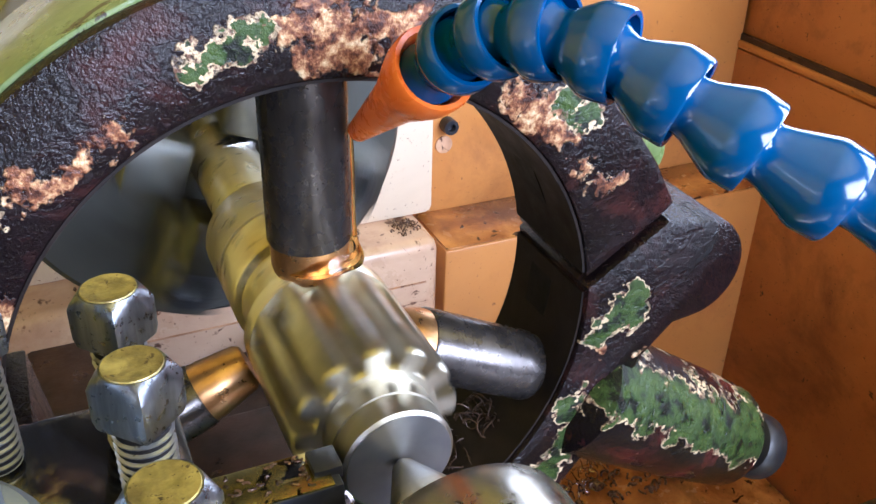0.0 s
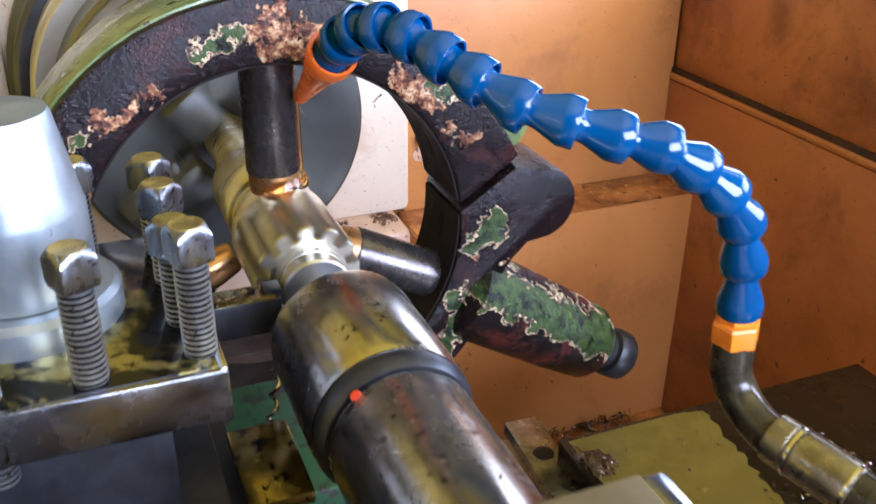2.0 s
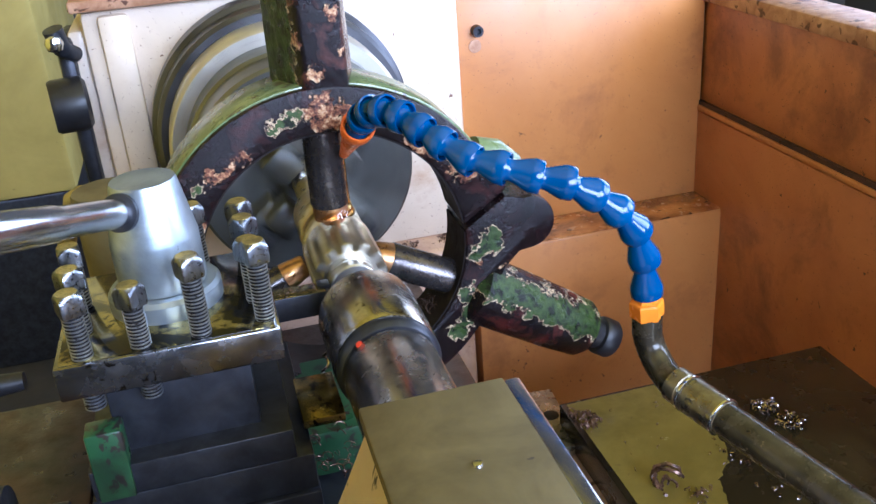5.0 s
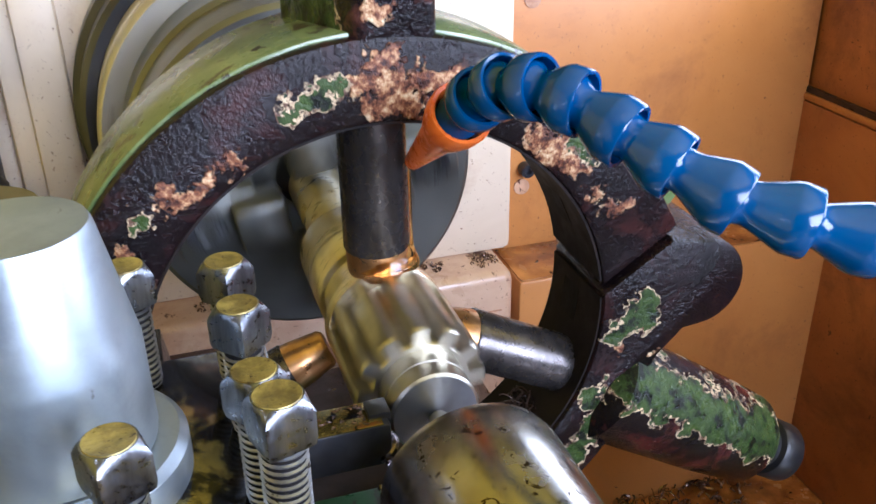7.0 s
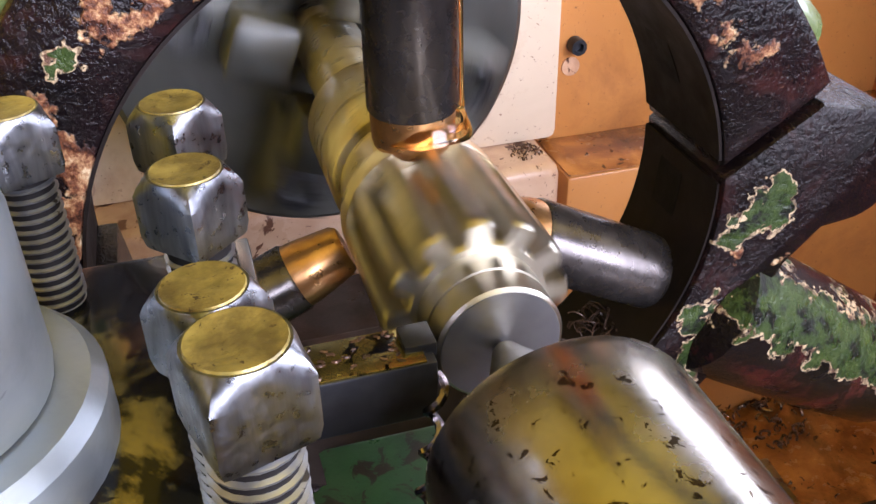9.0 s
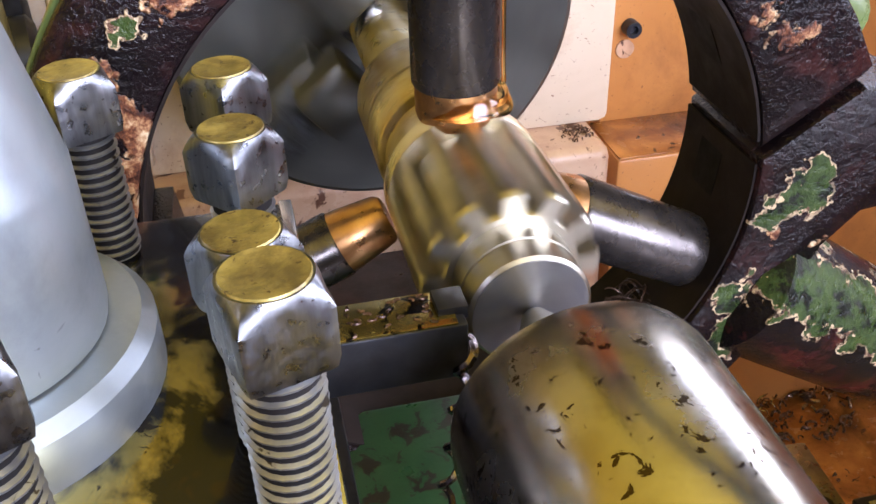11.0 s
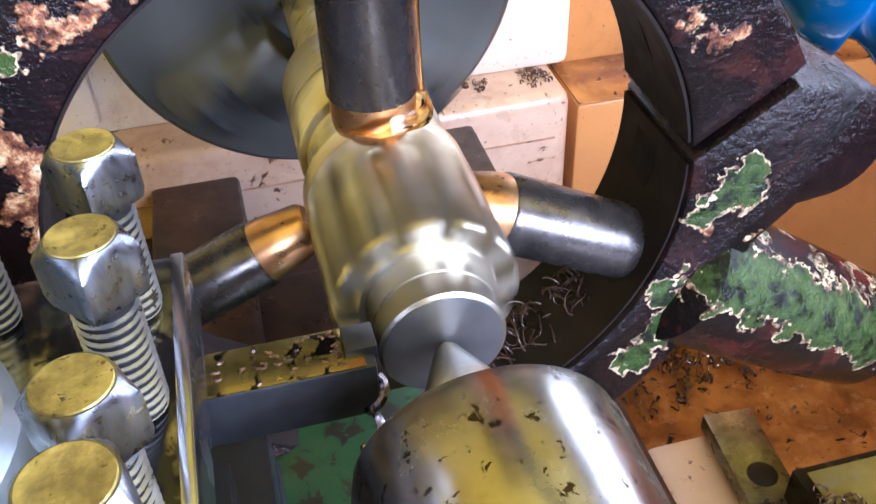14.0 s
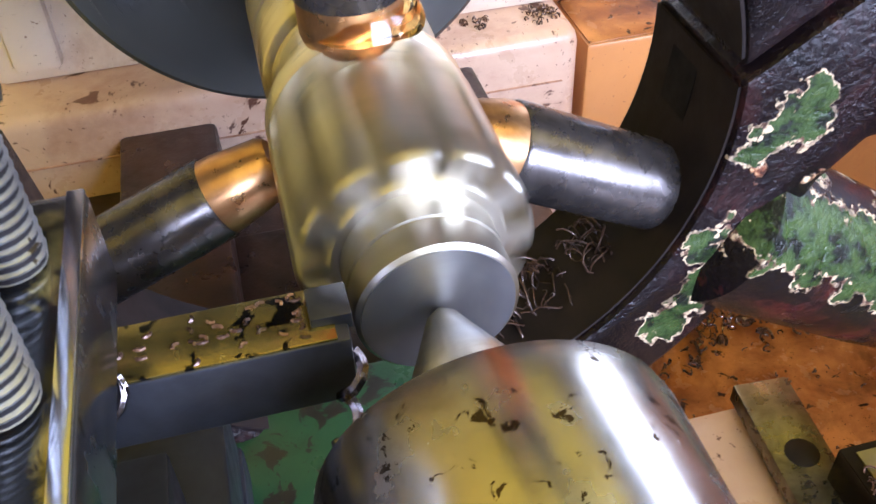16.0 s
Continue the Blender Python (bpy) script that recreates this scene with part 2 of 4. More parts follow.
M["green"] = surface("old_green_machine_paint", (0.014, 0.052, 0.020), (0.027, 0.080, 0.030), 18, (0.24, 0.42), 0.0, 0.2, 0.0007,
                     spots=(0.02, 0.016, 0.012), spot_at=0.56, spot_scale=110, grime=(0.010, 0.008, 0.007), grime_at=0.52, specks=(0.02, 0.016, 0.012))
M["rim_green"] = surface("worn_pale_green_paint", (0.075, 0.115, 0.035), (0.17, 0.21, 0.085), 30, (0.2, 0.38), 0.0, 0.25, 0.0008,
                         spots=(0.035, 0.025, 0.015), spot_at=0.60, spot_scale=75, coat=0.3)
M["bore"] = surface("black_machined_bore", (0.008, 0.006, 0.006), (0.022, 0.015, 0.013), 40, (0.5, 0.7), 0.0, 0.25, 0.0005,
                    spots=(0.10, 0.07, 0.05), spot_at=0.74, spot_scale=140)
M["blue"] = surface("glossy_blue_plastic", (0.003, 0.046, 0.155), (0.004, 0.066, 0.205), 30, (0.08, 0.20), 0.0, 0.04, 0.0003,
                    spots=(0.004, 0.03, 0.12), spot_at=0.76, spot_scale=160)
M["nozzle"] = surface("orange_plastic", (0.72, 0.13, 0.012), (0.80, 0.18, 0.02), 40, (0.22, 0.34), 0.0, 0.05, 0.0003)
M["fitting"] = surface("amber_plastic", (0.80, 0.20, 0.006), (0.86, 0.26, 0.012), 40, (0.2, 0.3), 0.0, 0.05, 0.0003)
M["pipe"] = surface("oily_black_pipe", (0.012, 0.010, 0.008), (0.06, 0.05, 0.03), 40, (0.14, 0.34), 0.2, 0.2, 0.0006,
                    spots=(0.22, 0.17, 0.09), spot_at=0.66, spot_scale=70)
M["collar"] = surface("oil_stained_steel_coupling", (0.14, 0.12, 0.08), (0.30, 0.27, 0.19), 60, (0.2, 0.4), 0.9, 0.2, 0.0005)
M["rubber"] = surface("black_plastic", (0.008, 0.008, 0.010), (0.02, 0.02, 0.023), 60, (0.3, 0.5), 0.0, 0.1, 0.0004)
# Near-black colour standing in for shade inside grooves and slots.
M["recess"] = surface("shade_black_recess", (0.004, 0.0035, 0.0035), (0.010, 0.008, 0.008), 60, (0.5, 0.7), 0.0, 0.1, 0.0003)
M["tool"] = surface("oil_wet_tool_shank", (0.20, 0.15, 0.04), (0.34, 0.26, 0.07), 45, (0.16, 0.3), 0.9, 0.1, 0.0004,
                    spots=(0.012, 0.01, 0.008), spot_at=0.57, spot_scale=170)
M["chips"] = surface("steel_swarf", (0.10, 0.07, 0.06), (0.45, 0.40, 0.42), 150, (0.14, 0.3), 1.0, 0.1, 0.0003)
M["rust_chips"] = surface("rusty_swarf", (0.03, 0.016, 0.012), (0.20, 0.11, 0.07), 120, (0.16, 0.4), 0.5, 0.2, 0.0004)
M["bed"] = surface("oily_brown_bed_iron", (0.014, 0.009, 0.008), (0.06, 0.03, 0.022), 25, (0.22, 0.55), 0.2, 0.3, 0.001)
# Bolt tops: the yellow they mirror from overhead is put into the base colour.
M["oil"] = surface("yellow_reflection_film", (0.20, 0.155, 0.035), (0.40, 0.31, 0.08), 190, (0.26, 0.46), 0.35, 0.4, 0.0007, spots=(0.05, 0.03, 0.012), spot_at=0.63, spot_scale=620, coat=0.2, grime=(0.09, 0.06, 0.02), grime_at=0.44)
# Oil pool whose base colour includes the yellow it would reflect.
M["puddle"] = surface("olive_yellow_oil_puddle", (0.112, 0.084, 0.017), (0.165, 0.124, 0.026), 14, (0.14, 0.28), 0.0, 0.03, 0.0003, spots=(0.10, 0.07, 0.02), spot_at=0.68, spot_scale=70, coat=0.5, grime=(0.20, 0.15, 0.035), grime_at=0.5)
# Oily block top; its yellow patches are reflections given as colour.
M["sheen_sheet"] = surface("oil_film_with_yellow_sheen", (0.018, 0.017, 0.016), (0.34, 0.28, 0.09), 34, (0.10, 0.26), 0.85, 0.15, 0.0004, spots=(0.03, 0.02, 0.01), spot_at=0.60, spot_scale=150, coat=0.5, band=0.03)
M["cream_peel"] = surface("chipped_cream_paint", (0.58, 0.44, 0.31), (0.68, 0.54, 0.40), 9, (0.32, 0.5), 0.0, 0.2, 0.0008, spots=(0.02, 0.014, 0.012), spot_at=0.62, spot_scale=30)
M["nest"] = surface("dry_brown_swarf", (0.016, 0.008, 0.006), (0.07, 0.035, 0.02), 140, (0.3, 0.5), 0.3, 0.2, 0.0004)
M["concrete"] = surface("workshop_concrete", (0.025, 0.022, 0.02), (0.05, 0.045, 0.04), 3, (0.5, 0.8), 0.0, 0.2, 0.002)
# Room colours: yellow gives the steel its reflected band, dark grey holds reflections down.
M["wall_yellow"] = surface("yellow_reflected_wall", (0.82, 0.60, 0.05), (0.88, 0.66, 0.08), 1.2, (0.6, 0.8), 0.0, 0.1, 0.002)
M["wall_grey"] = surface("dark_room_wall", (0.05, 0.046, 0.044), (0.08, 0.075, 0.07), 1.2, (0.6, 0.8), 0.0, 0.1, 0.002)
M["swatch_red"] = surface("red_plastic", (0.5, 0.03, 0.01), (0.6, 0.05, 0.015), 60, (0.3, 0.4))
M["machine_yellow"] = surface("dusty_olive_yellow_paint", (0.38, 0.295, 0.075), (0.52, 0.42, 0.12), 4, (0.4, 0.6), 0.0, 0.1, 0.001,
                              spots=(0.08, 0.05, 0.03), spot_at=0.70, spot_scale=40)
GREEN_BLOBS = [(x, 0, z, r) for x, z, r in (
    (-0.0330, 1.1560, 0.0036), (-0.0265, 1.1580, 0.0040), (-0.0200, 1.1600, 0.0042), (-0.0145, 1.1610, 0.0034), (0.0800, 1.1310, 0.0050), (0.0880, 1.1255, 0.0050),
    (0.1172, 1.0500, 0.0050), (0.1120, 1.0420, 0.0070), (0.1045, 1.0350, 0.0050), (0.1200, 1.0420, 0.0060), (0.0990, 1.0140, 0.0036), (0.0965, 1.0010, 0.0066),
    (0.1000, 0.9930, 0.0060), (0.0955, 0.9860, 0.0066), (0.0860, 0.9715, 0.0064), (0.0905, 0.9780, 0.0060), (0.1120, 0.9990, 0.0066), (-0.0890, 1.1210, 0.0030))]
FLAKES = [(x, 0, z, r) for x, z, r in (
    (-0.0785, 1.1285, 0.0055), (-0.0735, 1.1285, 0.0040), (-0.0690, 1.1295, 0.0055), (-0.0635, 1.1338, 0.0042), (-0.0590, 1.1352, 0.0055), (-0.0535, 1.1405, 0.0060),
    (-0.0900, 1.1200, 0.0030), (-0.0950, 1.1090, 0.0045), (-0.0944, 1.0986, 0.0066), (-0.0925, 1.0905, 0.0076), (-0.0960, 1.0794, 0.0066), (-0.0955, 1.0698, 0.0056),
    (-0.0060, 1.1605, 0.0070), (0.0058, 1.1565, 0.0085), (0.0185, 1.1615, 0.0085), (-0.0006, 1.1535, 0.0060), (0.0122, 1.1525, 0.0066), (0.0281, 1.1583, 0.0075),
    (0.0030, 1.1690, 0.0090), (0.0623, 1.1349, 0.0066), (0.0697, 1.1285, 0.0070), (0.0770, 1.1235, 0.0066), (0.0815, 1.1180, 0.0062), (0.0889, 1.1061, 0.0050),
    (0.1038, 1.1029, 0.0046), (0.0990, 1.0997, 0.0050), (0.0940, 1.1010, 0.0046), (0.1255, 1.0400, 0.0046), (0.1081, 0.9952, 0.0050), (0.1060, 1.0270, 0.0036), (0.1235, 1.0225, 0.0036))]
M["cast"] = peeling("peeling_cast_iron", GREEN_BLOBS, FLAKES)
M["housing"] = peeling("peeling_housing", [(s * 0.845 + 0.0085, y, 1.062 - s * 0.534 + 0.0135, 0.0130) for s in (0.128, 0.145, 0.162, 0.179, 0.196, 0.212, 0.226) for y in (-0.004, 0.012)],
                       [(0.128, -0.006, 0.985, 0.004)], base_b=(0.09, 0.016, 0.014))
M["post"] = peeling("peeling_post", [(-0.024, 0.032, 1.18, 0.026), (-0.024, 0.032, 1.205, 0.026), (-0.024, 0.032, 1.23, 0.026), (-0.024, 0.032, 1.255, 0.026), (-0.024, 0.032, 1.28, 0.026)],
                    [(0.002, 0, 1.19, 0.006), (0.018, 0, 1.225, 0.007), (0.006, 0, 1.25, 0.006), (-0.010, 0.006, 1.21, 0.007), (-0.011, 0.008, 1.235, 0.007), (-0.010, 0.006, 1.26, 0.006), (0.019, 0.002, 1.20, 0.005), (0.020, 0.002, 1.24, 0.006)], base_b=(0.10, 0.035, 0.025))

for k in ("top_plate", "saddle", "bore", "recess"):
    M[k].node_tree.nodes["Principled BSDF"].inputs["Specular IOR Level"].default_value = 0.18

# ---- builders ----


def finish(name, bm, material, smooth=40):
    me = bpy.data.meshes.new(name)
    bmesh.ops.recalc_face_normals(bm, faces=bm.faces)
    bm.to_mesh(me)
    bm.free()
    me.materials.append(material)
    me.polygons.foreach_set("use_smooth", [True] * len(me.polygons))
    me.set_sharp_from_angle(angle=radians(smooth))
    return me


def thing(name, label, category, at=(0, 0, 0), group="", kind=""):
    ob = new(name)
    ob.empty_display_size = 0.01
    ob.matrix_basis = Matrix.Translation(at)
    return tagged(ob, label, category, group, kind)


def world_of(ob):
    if ob.parent is None:
        return ob.matrix_basis.copy()
    return world_of(ob.parent) @ ob.matrix_parent_inverse @ ob.matrix_basis


def part(name, bm, material, parent, label="", smooth=40, local=False):
    """One mesh under a thing or part. Vertices are in world places unless local."""
    ob = new(name, finish(name, bm, material, smooth))
    ob.parent = parent
    if not local:
        ob.matrix_parent_inverse = world_of(parent).inverted()
    return tagged(ob, label)


def single(name, bm, material, label, category, group="", kind="", smooth=40):
    return tagged(new(name, finish(name, bm, material, smooth)), label, category, group, kind)


def box(bm, c, s, m=None, bevel=0.0, seg=2):
    r = bmesh.ops.create_cube(bm, size=1.0)
    vs = r["verts"]
    for v in vs:
        v.co = Vector((v.co.x * s[0] + c[0], v.co.y * s[1] + c[1], v.co.z * s[2] + c[2]))
    if bevel:
        es = list({e for v in vs for e in v.link_edges})
        vs = list({v for f in bmesh.ops.bevel(bm, geom=es, offset=bevel, segments=seg, profile=0.5, affect="EDGES")["faces"] for v in f.verts} | {v for v in vs if v.is_valid})
    if m:
        bmesh.ops.transform(bm, matrix=m, verts=[v for v in vs if v.is_valid])
    return bm


def rev(bm, prof, m=None, seg=32, wobble=0.0):
    """A profile of (radius, height) turned round the local z axis."""
    rings = []
    for r, h in prof:
        if r <= 1e-6:
            rings.append([bm.verts.new((0, 0, h))])
        else:
            rings.append([bm.verts.new((r * math.cos(2 * math.pi * i / seg), r * math.sin(2 * math.pi * i / seg), h)) for i in range(seg)])
    for a, b in zip(rings, rings[1:]):
        for i in range(seg):
            j = (i + 1) % seg
            if len(a) == 1 and len(b) == 1:
                continue
            if len(a) == 1:
                bm.faces.new((a[0], b[i], b[j]))
            elif len(b) == 1:
                bm.faces.new((a[i], a[j], b[0]))
            else:
                bm.faces.new((a[i], a[j], b[j], b[i]))
    for ring in (rings[0], rings[-1]):
        if len(ring) > 2:
            bm.faces.new(ring)
    if m:
        bmesh.ops.transform(bm, matrix=m, verts=[v for g in rings for v in g])
    return bm


def aim(a, b):
    """Local z from a towards b."""
    a, b = Vector(a), Vector(b)
    return Matrix.Translation(a) @ (b - a).to_track_quat("Z", "Y").to_matrix().to_4x4()


ALONG_Y = pose(AX, 0, AZ, -90)     # local z becomes +y, on the spindle axis


def tube(bm, pts, r, seg=12, close=True):
    rings, prev = [], None
    pts = [Vector(p) for p in pts]
    for i, p in enumerate(pts):
        d = (pts[min(i + 1, len(pts) - 1)] - pts[max(i - 1, 0)]).normalized()
        u = (prev - d * prev.dot(d)).normalized() if prev else d.orthogonal().normalized()
        prev = u
        v = d.cross(u)
        rr = r[i] if isinstance(r, (list, tuple)) else r
        rings.append([bm.verts.new(p + rr * (u * math.cos(2 * math.pi * k / seg) + v * math.sin(2 * math.pi * k / seg))) for k in range(seg)])
    for a, b in zip(rings, rings[1:]):
        for k in range(seg):
            bm.faces.new((a[k], a[(k + 1) % seg], b[(k + 1) % seg], b[k]))
    if close:
        bm.faces.new(rings[0])
        bm.faces.new(rings[-1])
    return bm


def prism(bm, outline, y0, y1, bevel=0.0, rough=0.0):
    """An outline of (x, z) drawn out along y."""
    a = [bm.verts.new((x, y0, z)) for x, z in outline]
    b = [bm.verts.new((x, y1, z)) for x, z in outline]
    n = len(outline)
    faces = [bm.faces.new(a), bm.faces.new(b)] + [bm.faces.new((a[i], a[(i + 1) % n], b[(i + 1) % n], b[i])) for i in range(n)]
    if bevel:
        bmesh.ops.recalc_face_normals(bm, faces=faces)
        rim = [e for f in faces[:2] for e in f.edges]
        bmesh.ops.bevel(bm, geom=rim, offset=bevel, segments=2, profile=0.5, affect="EDGES")
    return bm


def arc(cx, cz, r, a0, a1, n):
    return [(cx + r * math.cos(radians(a0 + (a1 - a0) * i / n)), cz + r * math.sin(radians(a0 + (a1 - a0) * i / n))) for i in range(n + 1)]


def new_bm():
    return bmesh.new()

# ---- the workshop round the machine ----


def wall_with_opening(bm, along, at, lo, hi, h, a0, a1, z0, z1):
    """A wall 0.1 m thick along x or y from lo to hi, with one opening from a0 to a1 and z0 to z1."""
    for c, w, z, d in (((lo + a0) / 2, a0 - lo, h / 2, h), ((a1 + hi) / 2, hi - a1, h / 2, h), ((a0 + a1) / 2, a1 - a0, z0 / 2, z0), ((a0 + a1) / 2, a1 - a0, (z1 + h) / 2, h - z1)):
        box(bm, (c, at, z) if along == "x" else (at, c, z), (w, 0.1, d) if along == "x" else (0.1, w, d))
    return bm


# Room added round the machine, mostly out of view, to shape light and reflections.
def room():
    single("floor", box(new_bm(), (0, 0.15, -0.05), (6.2, 6.5, 0.1)), M["concrete"], "dark oil-stained concrete workshop floor", "floor", kind="structure")
    single("ceiling", box(new_bm(), (0, 0.15, 3.65), (6.2, 6.5, 0.1)), M["wall_yellow"], "unseen yellow ceiling for the steel to reflect", "ceiling", kind="structure")
    single("wall_north", box(new_bm(), (0, 3.35, 1.8), (6.2, 0.1, 3.6)), M["wall_grey"], "added dark wall that keeps reflections dark", "wall", kind="structure")
    single("wall_south", wall_with_opening(new_bm(), "x", -3.05, -3.0, 3.0, 3.6, -0.1, 2.5, 1.35, 2.85), M["wall_grey"], "unseen dark wall with a wide window opening", "wall", kind="structure")
    single("wall_west", box(new_bm(), (-3.05, 0.12, 1.8), (0.1, 6.4, 3.6)), M["wall_yellow"], "yellow painted workshop wall", "wall", kind="structure")
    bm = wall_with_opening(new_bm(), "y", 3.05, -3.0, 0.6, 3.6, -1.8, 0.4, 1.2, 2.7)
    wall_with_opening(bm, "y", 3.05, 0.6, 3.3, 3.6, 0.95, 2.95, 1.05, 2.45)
    single("wall_east", bm, M["wall_grey"], "unseen dark wall with two window openings", "wall", kind="structure")


room()

# ---- headstock end ----


def headstock():
    h = thing("headstock", "cream-painted lathe headstock with oil stains and chipped edges", "lathe headstock", (0, 0.33, 0.6))
    bm = new_bm()
    box(bm, (0.0140, 0.624, 1.0365), (0.388, 0.50, 0.307), bevel=0.008)
    part("upper_casing", bm, M["cream"], h)
    bm = new_bm()
    box(bm, (0.0025, 0.600, 0.747), (0.385, 0.534, 0.274), bevel=0.010, seg=3)
    part("lower_casing", bm, M["pink"], h, "cream lower casing stained pink-brown by coolant")
    bm = new_bm()
    box(bm, (0.0025, 0.3336, 0.848), (0.360, 0.004, 0.0007))
    part("seam", bm, M["rim"], h)
    bm = new_bm()
    box(bm, (-0.187, 0.63, 1.03), (0.02, 0.48, 0.28), bevel=0.006)
    part("side_strip", bm, M["cream"], h)
    bm = new_bm()
    box(bm, (-0.148, 0.371, 1.040), (0.03, 0.012, 0.290), bevel=0.005)
    part("edge_rib", bm, M["cream"], h)
    bm = new_bm()
    box(bm, (0.0120, 0.622, 1.196), (0.398, 0.52, 0.012), bevel=0.003)
    part("top_cover", bm, M["rim"], h, "chipped brown top cover edge")
    bm = new_bm()
    box(bm, (-0.200, 0.42, 1.05), (0.016, 0.09, 0.23), bevel=0.005)
    part("lever_plate", bm, M["black_steel"], h)
    for name, z, r, ln in (("gear_dial", 1.104, 0.027, 0.036), ("gear_dial", 0.985, 0.028, 0.034)):
        d = part(name, rev(new_bm(), [(r * 0.8, 0), (r, 0.004), (r, ln - 0.004), (r * 0.92, ln)], aim((-0.186, 0.362, z), (-0.30, 0.345, z)), 28), M["rubber"], h, "round black control dial")
    bm = new_bm()
    tube(bm, [(-0.190, 0.375, 1.15), (-0.199, 0.357, 1.160), (-0.203, 0.352, 1.180)], [0.008, 0.009, 0.010], 12)
    part("gear_lever", bm, M["black_steel"], h)
    bm = new_bm()
    rev(bm, [(0, -0.009), (0.007, -0.006), (0.009, 0), (0.007, 0.006), (0, 0.009)], pose(-0.203, 0.342, 1.168), 16)
    part("lever_tip", bm, M["chrome"], h)
    part("feed_lever", tube(new_bm(), [(-0.192, 0.517, 0.958), (-0.240, 0.517, 0.960), (-0.252, 0.520, 0.952), (-0.270, 0.57, 0.90), (-0.294, 0.63, 0.838)], [0.007, 0.008, 0.009, 0.010, 0.013], 14), M["machine_yellow"], h, "pale yellow feed lever")
    return h


headstock()


def rear_panels():
    bm = new_bm()
    box(bm, (0.369, 0.4235, 1.0085), (0.316, 0.04, 0.295), bevel=0.003)
    single("wall_panel_upper", bm, M["orange"], "orange painted sheet metal end cover", "machine panel", kind="structure")
    bm = new_bm()
    box(bm, (0.364, 0.390, 0.725), (0.326, 0.107, 0.288), bevel=0.003)
    single("wall_panel_lower", bm, M["orange"], "orange lower end cover with a dirty ledge on top", "machine panel", kind="structure")
    for x, z in ((0.2355, 1.1160), (0.2300, 0.9480)):
        s = thing("cap_screw", "black socket cap screw over a bare keyhole plate", "screw", (x, 0.4035, z), "cover screws")
        part("screw_head", rev(new_bm(), [(0.0, 0.001), (0.0035, 0.001), (0.0035, -0.004), (0.0062, -0.004), (0.0066, -0.002), (0.0066, 0.006)], pose(x, 0.3965, z, -90), 20), M["black_steel"], s)
        part("keyhole_plate", rev(new_bm(), [(0.0, 0), (0.0075, 0), (0.0075, 0.0015)], pose(x - 0.002, 0.4020, z - 0.018, -90), 20), M["rim"], s, "bare cream keyhole washer")


rear_panels()


def guard():
    g = thing("splash_guard", "orange-brown sheet metal splash guard with folded seam and rusty rim", "splash guard", (0.53, 0, 0.5))
    bm = new_bm()
    box(bm, (0.535, -0.35, 1.0545), (0.012, 1.6, 0.132), bevel=0.002)
    part("upper_sheet", bm, M["guard"], g)
    bm = new_bm()
    box(bm, (0.529, -0.35, 0.7775), (0.012, 1.6, 0.403), bevel=0.002)
    part("lower_sheet", bm, M["guard"], g)
    # Dark strip drawn in place of a cut groove.
    part("seam_groove", box(new_bm(), (0.5265, -0.35, 0.9900), (0.005, 1.6, 0.005)), M["bed"], g, "dark strip along the seam")
    bm = new_bm()
    box(bm, (0.530, -0.35, 0.9835), (0.016, 1.6, 0.008), pose(0, 0, 0), bevel=0.003)
    part("folded_seam", bm, M["orange"], g, "paler folded seam")
    bm = new_bm()
    box(bm, (0.550, -0.35, 1.124), (0.055, 1.6, 0.018), bevel=0.003)
    part("top_rim", bm, M["rim"], g, "rust-flaked cream rim")
    return g


guard()

# ---- bed, tray and saddle ----


def bed():
    b = thing("lathe_bed", "oil-blackened lathe bed with machined ways", "lathe bed", (0, 0, 0.4))
    part("tray", box(new_bm(), (0.318, -0.2, 0.575), (0.408, 1.20, 0.02), bevel=0.002), M["tray"], b, "wet rusty orange chip tray")
    part("front_way", box(new_bm(), (-0.08, -0.15, 0.835), (0.06, 1.2, 0.05), bevel=0.004), M["bed"], b)
    part("rear_way", box(new_bm(), (0.095, -0.15, 0.845), (0.05, 1.2, 0.05), bevel=0.004), M["bed"], b)
    part("casting", box(new_bm(), (-0.02, -0.15, 0.62), (0.30, 1.2, 0.40), bevel=0.01), M["bed"], b)
    part("rear_rail", box(new_bm(), (0.150, -0.36, 0.835), (0.056, 0.80, 0.05), bevel=0.004), M["pink"], b, "cream painted rear rail with oil spots")
    part("base", box(new_bm(), (0.18, 0.04, 0.209), (0.70, 1.66, 0.418), bevel=0.01), M["bed"], b)
    part("tray_stand", box(new_bm(), (0.332, 0.0, 0.4914), (0.394, 1.5, 0.1464), bevel=0.004), M["bed"], b)
    part("head_pedestal", box(new_bm(), (-0.02, 0.66, 0.5135), (0.30, 0.41, 0.191), bevel=0.004), M["bed"], b)
    part("web", box(new_bm(), (0.01, 0.10, 0.825), (0.14, 0.30, 0.02), bevel=0.004), M["bed"], b)
    return b


bed()


